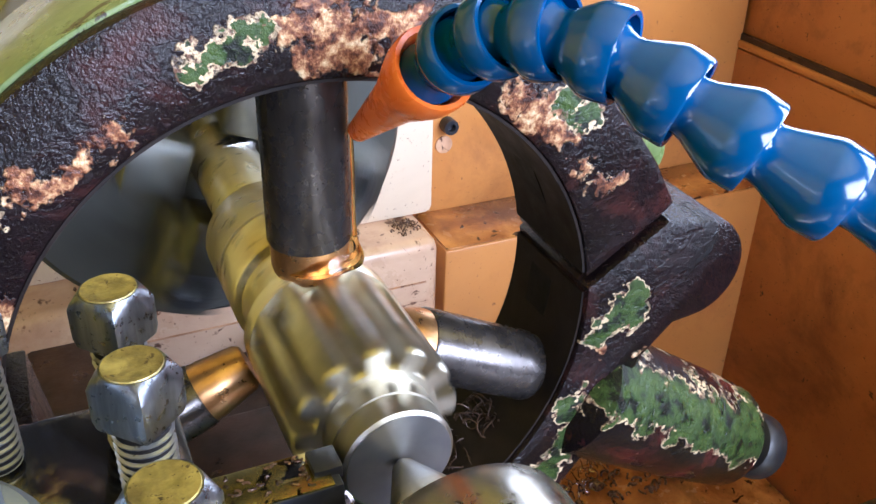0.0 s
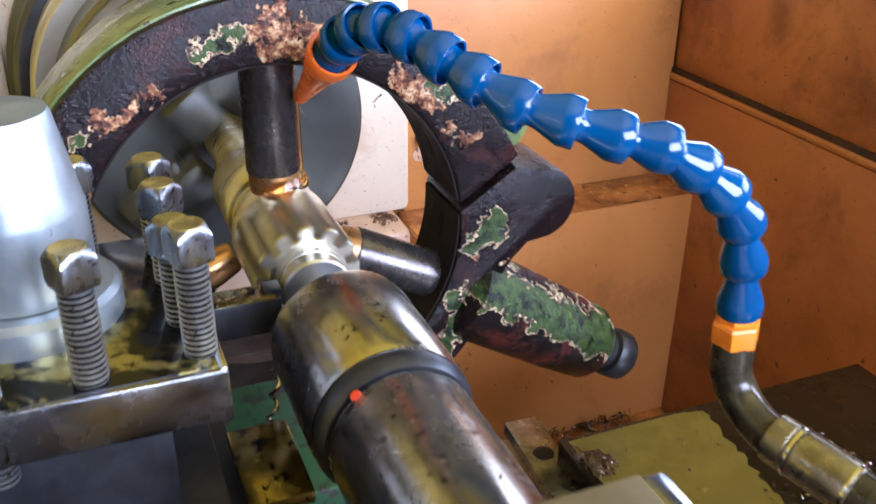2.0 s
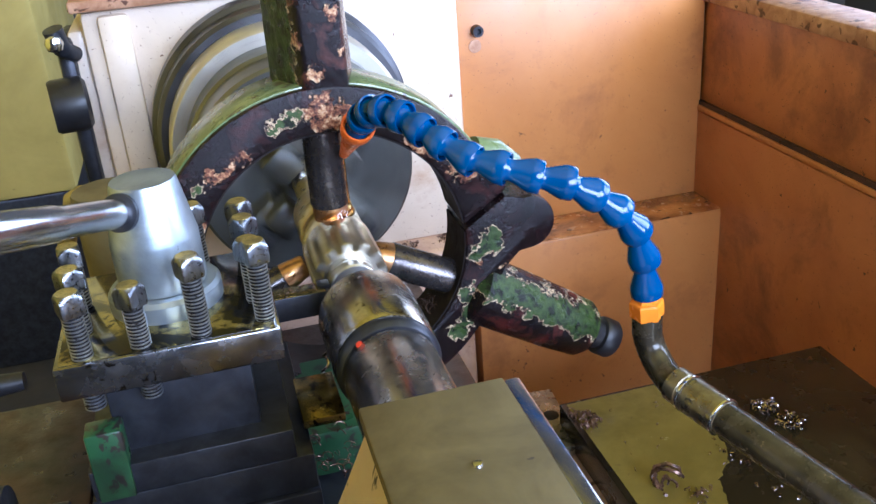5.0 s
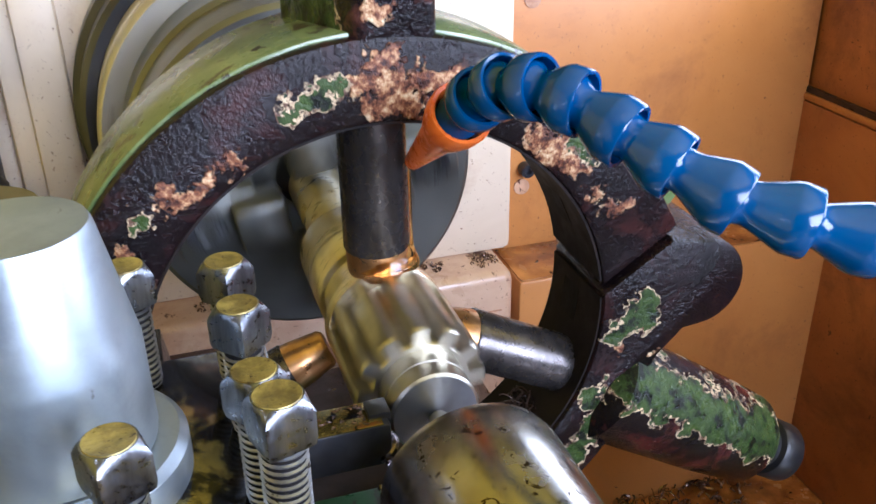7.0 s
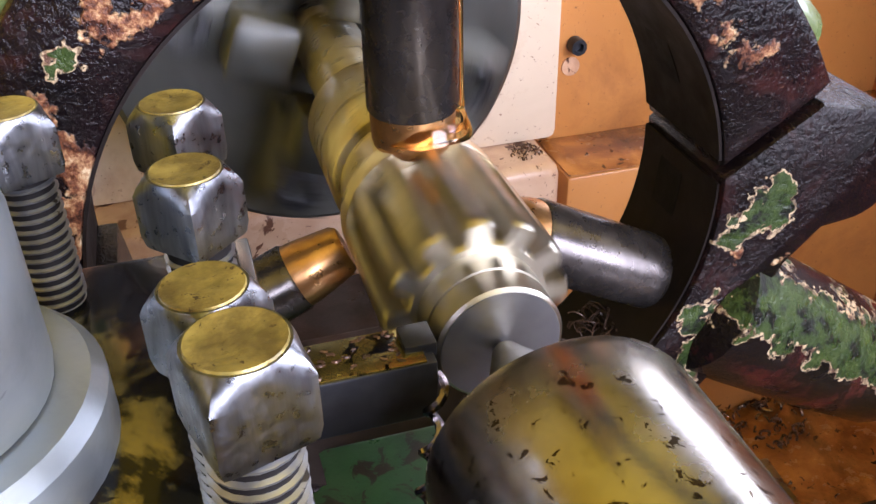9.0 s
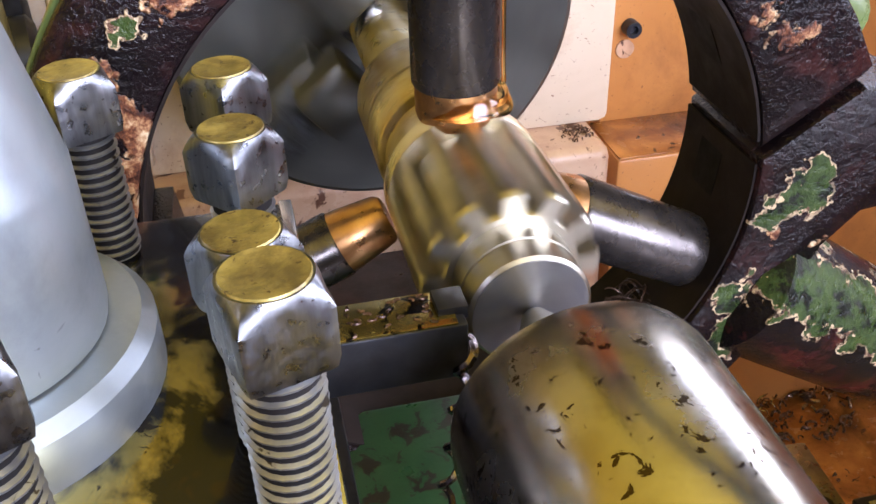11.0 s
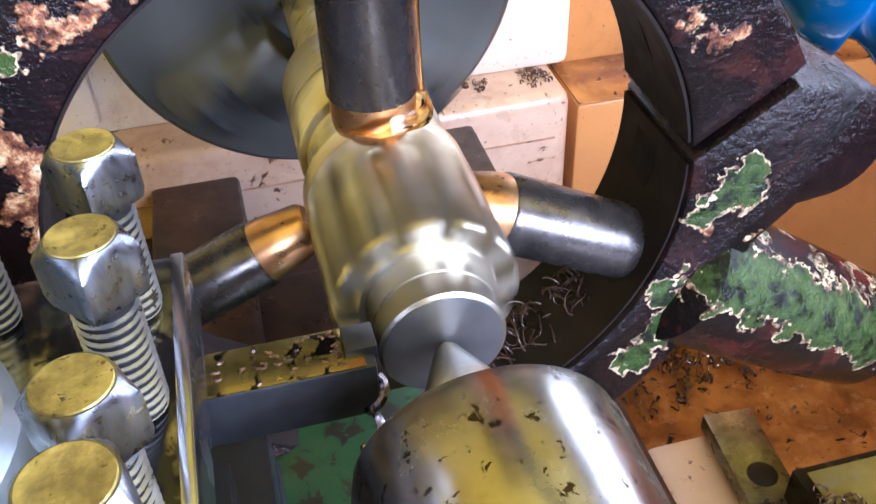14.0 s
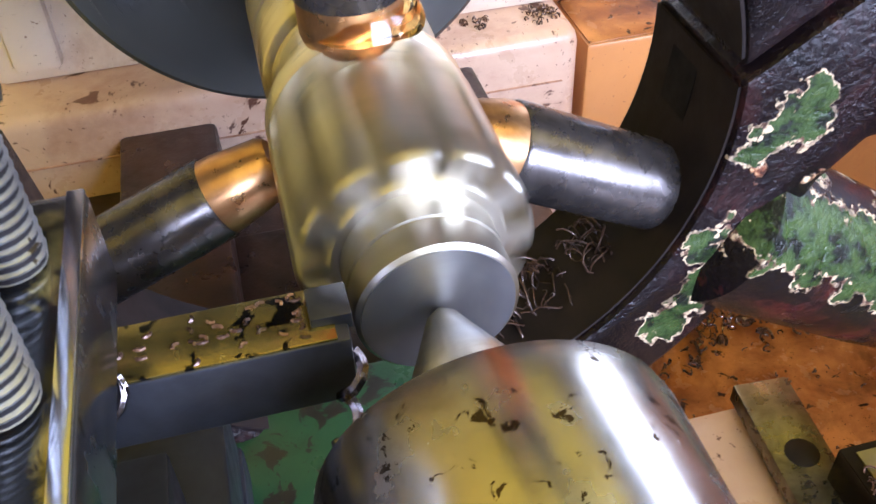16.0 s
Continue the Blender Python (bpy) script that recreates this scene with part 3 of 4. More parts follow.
def apron():
    a = thing("apron", "dark oily carriage apron with black handwheels", "lathe apron", (-0.30, -0.1, 0.5))
    part("casing", box(new_bm(), (-0.30, -0.08, 0.68), (0.20, 0.42, 0.46), bevel=0.01), M["bed"], a)
    part("shelf", box(new_bm(), (-0.245, -0.10, 0.925), (0.10, 0.36, 0.02), bevel=0.003), M["bed"], a, "oily dark shelf")
    for x, y, z, r in ((-0.205, -0.155, 1.000, 0.022), (-0.235, -0.05, 1.03, 0.026)):
        w = part("handwheel", rev(new_bm(), [(0, 0), (0.006, 0.001), (0.007, 0.012), (r - 0.006, 0.013), (r - 0.005, 0.008), (r, 0.009), (r, 0.019), (r - 0.006, 0.020), (0.008, 0.019), (0.006, 0.05)], aim((x - 0.03, y, z), (x + 0.05, y, z)), 32), M["rubber"], a, "black plastic handwheel")


apron()


def cabinet():
    c = thing("machine_cabinet", "dusty olive-yellow machine cabinet on a dark base", "cabinet", (-1.3, 2.2, 0))
    # Carried up out of view so that the live centre reflects its yellow.
    part("body", box(new_bm(), (-1.35, 2.3, 1.95), (1.8, 0.8, 2.9), bevel=0.02), M["machine_yellow"], c)
    part("base", box(new_bm(), (-1.35, 2.32, 0.25), (1.76, 0.8, 0.50), bevel=0.01), M["black_steel"], c, "dark base block")


cabinet()


def saddle():
    s = thing("saddle", "oil-filmed dark carriage saddle with rear wing", "lathe carriage", (0.1, -0.2, 0.85))
    part("rear_wing", box(new_bm(), (0.289, -0.245, 0.876), (0.248, 0.470, 0.028), bevel=0.0008), M["saddle"], s)
    rnd = random.Random(21)
    edge = [(0.170, -0.0135), (0.252, -0.0135), (0.272, -0.018), (0.267, -0.050), (0.264, -0.078), (0.262, -0.098), (0.255, -0.121), (0.236, -0.138), (0.231, -0.159), (0.222, -0.186), (0.20, -0.215), (0.170, -0.235)]
    outline = []
    for (x0, y0), (x1, y1) in zip(edge[2:], edge[3:]):
        outline += [(x0 + (x1 - x0) * k / 6 + rnd.uniform(-0.0022, 0.0022), y0 + (y1 - y0) * k / 6 + rnd.uniform(-0.0015, 0.0015)) for k in range(6)]
    bm = new_bm()
    low = [bm.verts.new((x, y, 0.8895)) for x, y in edge[:2] + outline + edge[-1:]]
    top = [bm.verts.new((v.co.x, v.co.y, 0.8906)) for v in low]
    bm.faces.new(top)
    for k in range(len(low)):
        bm.faces.new((low[k - 1], low[k], top[k], top[k - 1]))
    part("oil_puddle", bm, M["puddle"], s, "pool of cutting oil with reflected yellow in its colour")
    part("front_wing", box(new_bm(), (-0.10, -0.12, 0.90), (0.18, 0.30, 0.05), bevel=0.004), M["black_steel"], s)
    part("cross_slide", box(new_bm(), (-0.03, -0.03, 0.944), (0.10, 0.10, 0.036), bevel=0.003), M["green"], s, "green painted cross slide end")
    part("pillar", rev(new_bm(), [(0.020, 0.925), (0.0255, 0.926), (0.0255, 1.1195), (0.0245, 1.1215), (0, 1.1216)], pose(-0.1480, 0.0300, 0), 40), M["top_plate"], s, "round pillar with an oily top")
    return s


saddle()


def strap():
    s = thing("clamp_strap", "oily brown flat steel strap with a bolt hole", "steel strap", (0.15, 0.02, 0.86))
    bm = new_bm()
    m = pose(0.1620, 0.0, 0.866, 0, 0, -4)
    box(bm, (0, 0, 0), (0.025, 0.084, 0.010), m, bevel=0.0015)
    part("bar", bm, M["collar"], s)
    part("bolt_hole", rev(new_bm(), [(0, 0.0052), (0.0062, 0.0052), (0.0070, 0.0048)], m @ pose(0, 0.003, 0.0004), 20), M["bore"], s)


strap()

# ---- spinning parts: chuck and workpiece, in the spindle's own space ----


def chuck():
    c = thing("chuck", "grey four-jaw lathe chuck spinning with the work", "lathe chuck", (AX, 0.0, AZ))
    L = pose(0, 0, 0, -90)
    part("body", rev(new_bm(), [(0.02, 0.209), (0.02, 0.194), (0.098, 0.194), (0.101, 0.197), (0.101, 0.235), (0.104, 0.238), (0.104, 0.272), (0.09, 0.272)], L, 72), M["chuck"], c, local=True)
    part("back_plate", rev(new_bm(), [(0.08, 0.2722), (0.116, 0.272), (0.119, 0.276), (0.119, 0.312), (0.10, 0.312)], L, 72), M["back_plate"], c, "worn oily back plate", local=True)
    part("flange", rev(new_bm(), [(0.09, 0.312), (0.126, 0.312), (0.130, 0.316), (0.130, 0.342), (0.135, 0.346), (0.135, 0.3725), (0.10, 0.3735)], L, 72), M["chuck_dark"], c, "dark steel flange ring", local=True)
    for k in range(4):
        turn = pose(0, 0, 0, 0, 90 * k + 20, 0)
        bm = new_bm()
        box(bm, (0, 0.179, 0.058), (0.030, 0.034, 0.050), turn, bevel=0.003)
        box(bm, (0, 0.154, 0.035), (0.026, 0.030, 0.028), turn, bevel=0.003)
        j = part("jaw", bm, M["chuck"], c, local=True)
        part("jaw_bolt", rev(new_bm(), [(0, 0.004), (0.006, 0.004), (0.006, -0.003), (0.011, -0.003), (0.012, 0), (0.012, 0.01)], turn @ pose(0, 0.161, 0.066, -90), 20), M["bolt"], j, "bright socket bolt", local=True)
    for k in range(3):
        a = radians(120 * k + 40)
        part("flange_screw", rev(new_bm(), [(0, 0.003), (0.003, 0.003), (0.003, 0), (0.006, 0), (0.006, 0.008)], pose(0.122 * math.cos(a), 0.309, 0.122 * math.sin(a), -90), 16), M["bolt"], c, local=True)
    return c


def workpiece():
    w = thing("workpiece", "oily turned steel gear shaft spinning between chuck and centre", "gear shaft", (AX, 0.0, AZ))
    L = pose(0, 0, 0, -90)
    part("end_journal", rev(new_bm(), [(0, -0.0500), (0.003, -0.0500), (0.004, -0.0520), (0.0160, -0.0520), (0.0169, -0.0512), (0.0169, -0.0437), (0.0165, -0.0435), (0.0165, -0.0429), (0.0171, -0.0427), (0.0171, -0.0347), (0.012, -0.0345)], L, 64), M["steel_work"], w, local=True)
    part("end_face", rev(new_bm(), [(0.0030, -0.0521), (0.0158, -0.0523), (0.0158, -0.0515)], L, 48), M["steel_face"], w, "dull grey faced end", local=True)
    # toothed head
    bm = new_bm()
    n, prof = 12, []
    for k in range(n):
        for da, r in ((-0.30, 0.0200), (-0.22, 0.0257), (-0.12, 0.0265), (0.12, 0.0265), (0.22, 0.0257), (0.30, 0.0200)):
            a = 2 * math.pi * (k + da) / n
            prof.append((r * math.cos(a), r * math.sin(a)))
    rings = []
    for y, sc in ((-0.0350, 0.95), (-0.0340, 0.985), (-0.0323, 1.0), (0.010, 1.0), (0.0135, 0.985)):
        rings.append([bm.verts.new((x * sc, y, z * sc)) for x, z in prof])
    for a, b in zip(rings, rings[1:]):
        for i in range(len(a)):
            j = (i + 1) % len(a)
            bm.faces.new((a[i], a[j], b[j], b[i]))
    bm.faces.new(rings[0])
    bm.faces.new(rings[-1])
    part("gear_teeth", bm, M["steel_work"], w, "oil-wet spur teeth", local=True)
    part("collar", rev(new_bm(), [(0.02, 0.0137), (0.0258, 0.0137), (0.0262, 0.015), (0.0262, 0.0205), (0.0225, 0.022), (0.0222, 0.040), (0.0240, 0.042), (0.0245, 0.043), (0.0245, 0.062), (0.0238, 0.0625), (0.0238, 0.064), (0.0245, 0.0645), (0.0245, 0.088), (0.0225, 0.092), (0.0165, 0.099), (0.010, 0.100)], L, 64), M["shaft"], w, local=True)
    part("shaft", rev(new_bm(), [(0.008, 0.098), (0.0150, 0.099), (0.0155, 0.101), (0.0155, 0.176), (0.0135, 0.181), (0.0110, 0.182), (0.0110, 0.21)], L, 40), M["shaft"], w, local=True)
    # driving flat on the shaft
    part("shaft_flat", box(new_bm(), (0.004, 0.160, 0.0125), (0.014, 0.030, 0.008), bevel=0.001), M["steel"], w, local=True)
    return w


CHUCK = chuck()
WORK = workpiece()

# ---- steady rest ----


def jaw_dir(deg):
    return Vector((math.cos(radians(deg)), 0, math.sin(radians(deg))))


def steady_rest():
    s = thing("steady_rest", "cast iron steady rest with peeling green paint and oily rust", "steady rest", (0, 0.028, 0.87))
    # upper half with its clamping ear
    bm = new_bm()
    prism(bm, arc(0, RZ, 0.129, 31, 186, 60) + arc(0, RZ, 0.097, 186, 6.5, 64) + [(0.1275, 1.0818), (0.1310, 1.0855), (0.1215, 1.1020)], 0.0, 0.052, bevel=0.0025)
    up = part("upper_ring", bm, M["cast"], s)
    bm = new_bm()
    prism(bm, arc(0, RZ, 0.1305, 30, 186, 60) + arc(0, RZ, 0.1283, 186, 30, 60), 0.005, 0.056, bevel=0.0008)
    part("rim_paint", bm, M["rim_green"], up, "pale green painted outer rim")
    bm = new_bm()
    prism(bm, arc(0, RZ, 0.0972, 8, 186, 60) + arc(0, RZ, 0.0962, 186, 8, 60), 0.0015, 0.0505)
    part("bore_face", bm, M["bore"], up, "black bore lining")
    # lower half with its rounded clamping ear
    bm = new_bm()
    prism(bm, arc(0, RZ, 0.129, -150, -17, 54) + [(0.1270, 1.0195), (0.1390, 1.0315)] + arc(0.1465, 1.0540, 0.0215, -85, 95, 20) + [(0.1375, 1.0768), (0.1290, 1.0790)] + arc(0, RZ, 0.097, 4.6, -150, 60), -0.0012, 0.052, bevel=0.0025)
    low = part("lower_ring", bm, M["cast"], s)
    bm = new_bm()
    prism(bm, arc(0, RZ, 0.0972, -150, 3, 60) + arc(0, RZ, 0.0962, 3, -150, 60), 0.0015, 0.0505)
    part("bore_face", bm, M["bore"], low, "black bore lining")
    # hinge behind the ears
    bm = new_bm()
    tube(bm, [(0.118, 0.047, 1.100), (0.135, 0.050, 1.092), (0.150, 0.052, 1.080)], [0.013, 0.016, 0.014], 20)
    part("eye_bolt_lug", bm, M["rim_green"], s, "yellow-green lug behind the joint")
    # left lower foot
    bm = new_bm()
    prism(bm, [(-0.126, 1.05), (-0.090, 1.05), (-0.080, 0.98), (-0.055, 0.93), (0.050, 0.935), (0.068, 0.945), (0.064, 0.90), (0.060, 0.865), (-0.105, 0.865)], 0.004, 0.05, bevel=0.003)
    part("foot", bm, M["cast"], s)
    # top housing, wider at the back than in front
    bm = new_bm()
    for z0, z1 in ((1.166, 1.30),):
        a = [bm.verts.new((x, y, z0)) for x, y in ((-0.0075, 0.001), (0.0225, 0.001), (0.034, 0.052), (-0.027, 0.052))]
        b = [bm.verts.new((x * 0.95, y, z1)) for x, y in ((-0.0075, 0.001), (0.0225, 0.001), (0.034, 0.052), (-0.027, 0.052))]
        for k in range(4):
            bm.faces.new((a[k], a[(k + 1) % 4], b[(k + 1) % 4], b[k]))
        bm.faces.new(a)
        bm.faces.new(b)
    bmesh.ops.bevel(bm, geom=list(bm.edges), offset=0.004, segments=3, profile=0.5, affect="EDGES")
    part("top_housing", bm, M["post"], s)
    # side housing with its screw knob
    d = jaw_dir(-32.3)
    o = Vector((0.002, 0.016, 1.065))
    h = part("side_housing", rev(new_bm(), [(0.020, 0.116), (0.0280, 0.122), (0.0275, 0.15), (0.0262, 0.20), (0.0245, 0.227), (0.0205, 0.2335), (0.010, 0.2345)], aim(o, o + d), 40), M["housing"], s, "green housing over dark red primer")
    part("screw_knob", rev(new_bm(), [(0.009, 0.232), (0.0130, 0.235), (0.0125, 0.246), (0.0155, 0.247), (0.0165, 0.249), (0.0165, 0.260), (0.0150, 0.262), (0.006, 0.263), (0, 0.2625)], aim(o, o + d), 32), M["rubber"], h, "black knurled screw knob")
    d = jaw_dir(207)
    part("side_housing", rev(new_bm(), [(0.020, 0.118), (0.0265, 0.122), (0.0245, 0.185), (0.019, 0.207), (0.010, 0.208)], aim(o, o + d), 40), M["housing"], s)
    # jaws
    for deg, r, out in ((90, 0.0137, 0.0), (-27, 0.0138, 0.0068), (204, 0.0115, 0.0100)):
        d = jaw_dir(deg)
        o = Vector((AX - (0.0015 if deg == 90 else 0.0), 0.0225, AZ - (0.0015 if deg == 90 else 0.0))) + d * out
        far = 0.120 - out
        j = part("jaw", rev(new_bm(), [(0.010, 0.0355), (r - 0.0006, 0.0352), (r, 0.0362), (r, far)], aim(o, o + d), 36), M["jaw_steel"], s)
        tip = [(0.0, 0.0222), (0.0105, 0.0224), (0.0122, 0.0245), (r - 0.0010, 0.0262), (r - 0.0008, 0.0353)] if deg == 90 else [(0.0, 0.0270 - out), (r - 0.0045, 0.0272 - out), (r - 0.0030, 0.0290 - out), (r - 0.0010, 0.0318), (r - 0.0008, 0.0353)]
        if deg == 203:
            part("oil_hole", rev(new_bm(), [(0, 0.0003), (0.0026, 0.0003), (0.003, -0.001)], aim(o, o + d) @ pose(0, 0, 0.0445) @ aim((0, 0, 0), (aim(o, o + d).to_3x3().inverted() @ Vector((0.1, -0.45, 0.89)))) @ pose(0, 0, r), 16), M["bore"], j, "dark oil hole")
        part("bronze_tip", rev(new_bm(), tip, aim(o, o + d), 36), M["brass"], j, "oily bronze tip against the work")
    # slotted windows in the bore: black slabs stand in for their shaded hollows
    for a in (-6, 24):
        d = jaw_dir(a)
        bm = new_bm()
        box(bm, (0, 0, 0), (0.002, 0.015, 0.017), pose(0.0968 * math.cos(radians(a)), 0.030, RZ + 0.0968 * math.sin(radians(a)), 0, -a, 0))
        part("bore_slot", bm, M["recess"], s)
    return s


steady_rest()

def coolant():
    """Cutting oil that clings to the top jaw and runs off on to the turning work."""
    o = thing("coolant_film", "clear amber cutting oil running down the jaw on to the work", "cutting oil", (AX + 0.010, 0.0, AZ + 0.03))
    m, n, p = tree("clear_amber_oil")
    p.inputs["Base Color"].default_value = (0.95, 0.62, 0.22, 1)
    p.inputs["Transmission Weight"].default_value, p.inputs["IOR"].default_value = 1.0, 1.42
    bump(n, p, noise_tex(n, 160.0, 3, 0.5), 0.25, 0.001)
    r = noise_tex(n, 90.0, 3, 0.5)
    n.links.new(ramp(n, r, [(0.3, 0.02), (0.7, 0.10)]), p.inputs["Roughness"])
    x, y = AX + 0.0118, 0.0172
    part("rivulet", tube(new_bm(), [(x + 0.0001, y, 1.1262), (x + 0.0003, y + 0.0003, 1.118), (x + 0.0002, y - 0.0004, 1.106), (x + 0.0003, y, 1.094), (x + 0.0004, y - 0.0003, 1.0872)],
                         [0.0004, 0.0007, 0.0006, 0.0007, 0.0008], 10), m, o)
    bm = new_bm()
    rev(bm, [(0.0126, 0.0846), (0.0131, 0.0838), (0.0135, 0.0822), (0.0142, 0.0806), (0.0146, 0.0794), (0.0120, 0.0798), (0.0112, 0.0815)], pose(AX + 0.0015, 0.0215, 1.0), 40)
    for v in bm.verts:
        a = math.atan2(v.co.y - 0.0215, v.co.x - AX)
        v.co.z += 0.0005 * math.sin(3 * a) + 0.0004 * math.sin(5 * a + 1)
    part("pool", bm, m, o)
    return o


coolant()

# ---- tailstock and live centre ----


def live_centre():
    c = thing("live_centre", "ground steel revolving centre with oil spots in the tailstock", "live centre", (AX, -0.16, AZ))
    part("point", rev(new_bm(), [(0, -0.0510), (0.0035, -0.0550), (0.0050, -0.0585), (0.0165, -0.0840), (0.0165, -0.090), (0.005, -0.091)], ALONG_Y, 40), M["steel_work"], c)
    part("body", rev(new_bm(), [(0.010, -0.0890), (0.0280, -0.0890), (0.0310, -0.0910), (0.0317, -0.0945), (0.0317, -0.150), (0.0305, -0.1535), (0.02, -0.154)], ALONG_Y, 64), M["steel_spotted"], c)
    part("rear_ring", rev(new_bm(), [(0.026, -0.1535), (0.0302, -0.1540), (0.0312, -0.1575), (0.0302, -0.161), (0.0285, -0.163), (0.024, -0.163)], ALONG_Y, 64), M["black_steel"], c, "dark grooved ring")
    part("red_mark", rev(new_bm(), [(0, -0.0006), (0.0022, -0.0004), (0.0018, 0.0003), (0, 0.0005)], aim((AX - 0.0172, -0.1655, AZ + 0.0226), (AX - 0.034, -0.18, AZ + 0.045)), 14), M["swatch_red"], c, "small red seal")


live_centre()


def tailstock():
    t = thing("tailstock", "cream tailstock with an oily flat top and ground quill", "tailstock", (0.02, -0.35, 0.87))
    part("quill", rev(new_bm(), [(0.02, -0.1635), (0.0272, -0.1640), (0.0280, -0.166), (0.0280, -0.30)], ALONG_Y, 64), M["steel_spotted"], t, "ground steel quill with oil spots and reflected yellow tint")
    bm = new_bm()
    box(bm, (0.0055, -0.468, 1.0905), (0.070, 0.43, 0.008), bevel=0.0012)
    part("top_plate", bm, M["top_plate"], t, "oily flat top with an olive reflection in its colour")
    bm = new_bm()
    prism(bm, [(-0.0285, 1.0862), (0.0385, 1.0862), (0.0415, 1.06), (0.045, 0.94), (0.062, 0.87), (-0.105, 0.87), (-0.082, 0.95), (-0.055, 1.03), (-0.036, 1.070)], -0.67, -0.258, bevel=0.004)
    part("casting", bm, M["cream_peel"], t, "chipped cream paint over dark iron")
    part("plate_screw", rev(new_bm(), [(0, 1.0957), (0.002, 1.0955), (0.0024, 1.0944)], pose(0.0095, -0.3115, 0), 14), M["chrome"], t, "small bright screw")
    # The plate's edge catches the window; this chrome strip draws that highlight.
    part("edge_strip", box(new_bm(), (0.0447, -0.468, 1.0872), (0.0082, 0.430, 0.012), bevel=0.0018), M["chrome"], t, "chrome strip standing in for the window's glint")


tailstock()

# ---- tool post ----


def bolt_parts(t, x, y, top, turn, low):
    b = part("clamp_bolt", rev(new_bm(), [(0.003, low)] + [(r, low + 0.0021 * k + z) for k in range(int((top - 0.0125 - low) / 0.0021)) for r, z in ((0.0047, 0.0), (0.0057, 0.0006), (0.0058, 0.0010), (0.0047, 0.0016))] + [(0.0048, top - 0.0125)], pose(x, y, 0), 20), M["thread"], t, "threaded square-head clamping bolt", local=True)
    # Black sleeve paints the shade between the thread crests.
    part("thread_root", rev(new_bm(), [(0.002, low + 0.0002), (0.0052, low + 0.0003), (0.0052, top - 0.0122), (0.002, top - 0.0121)], pose(x, y, 0), 20), M["recess"], b, "black sleeve standing in for shade between threads", local=True)
    bm = new_bm()
    s = 0.0063
    rings = []
    for z, k, sq in ((top - 0.0125, 0.94, 0.0), (top - 0.0105, 1.0, 0.0), (top - 0.0034, 1.0, 0.0), (top - 0.0020, 0.99, 0.35), (top - 0.0008, 0.97, 0.75), (top, 0.91, 1.0)):
        ring = []
        for i in range(56):
            a = 2 * math.pi * i / 56
            c, d = math.cos(a), math.sin(a)
            q = s / (abs(c) ** 16 + abs(d) ** 16) ** (1 / 16)
            r = (q * (1 - sq) + s * 1.04 * sq) * k
            ring.append(bm.verts.new((r * c, r * d, z)))
        rings.append(ring)
    for a, c in zip(rings, rings[1:]):
        for i in range(56):
            bm.faces.new((a[i], a[(i + 1) % 56], c[(i + 1) % 56], c[i]))
    bm.faces.new(rings[0])
    bm.faces.new(rings[-1])
    bmesh.ops.transform(bm, matrix=pose(x, y, 0, 0, 0, turn), verts=bm.verts)
    h = part("head", bm, M["bolt"], b, "square head with worn edges", smooth=24, local=True)
    # Thin disc carrying the yellow reflection as colour.
    part("top_film", rev(new_bm(), [(0, top + 0.0001), (0.0044, top + 0.00012), (0.0055, top + 0.0003), (0.0057, top - 0.0001)], pose(x, y, 0), 28), M["oil"], b, "bolt top with reflected yellow put into its colour", local=True)


POST_AT = (-0.1138, -0.1015, 1.0)


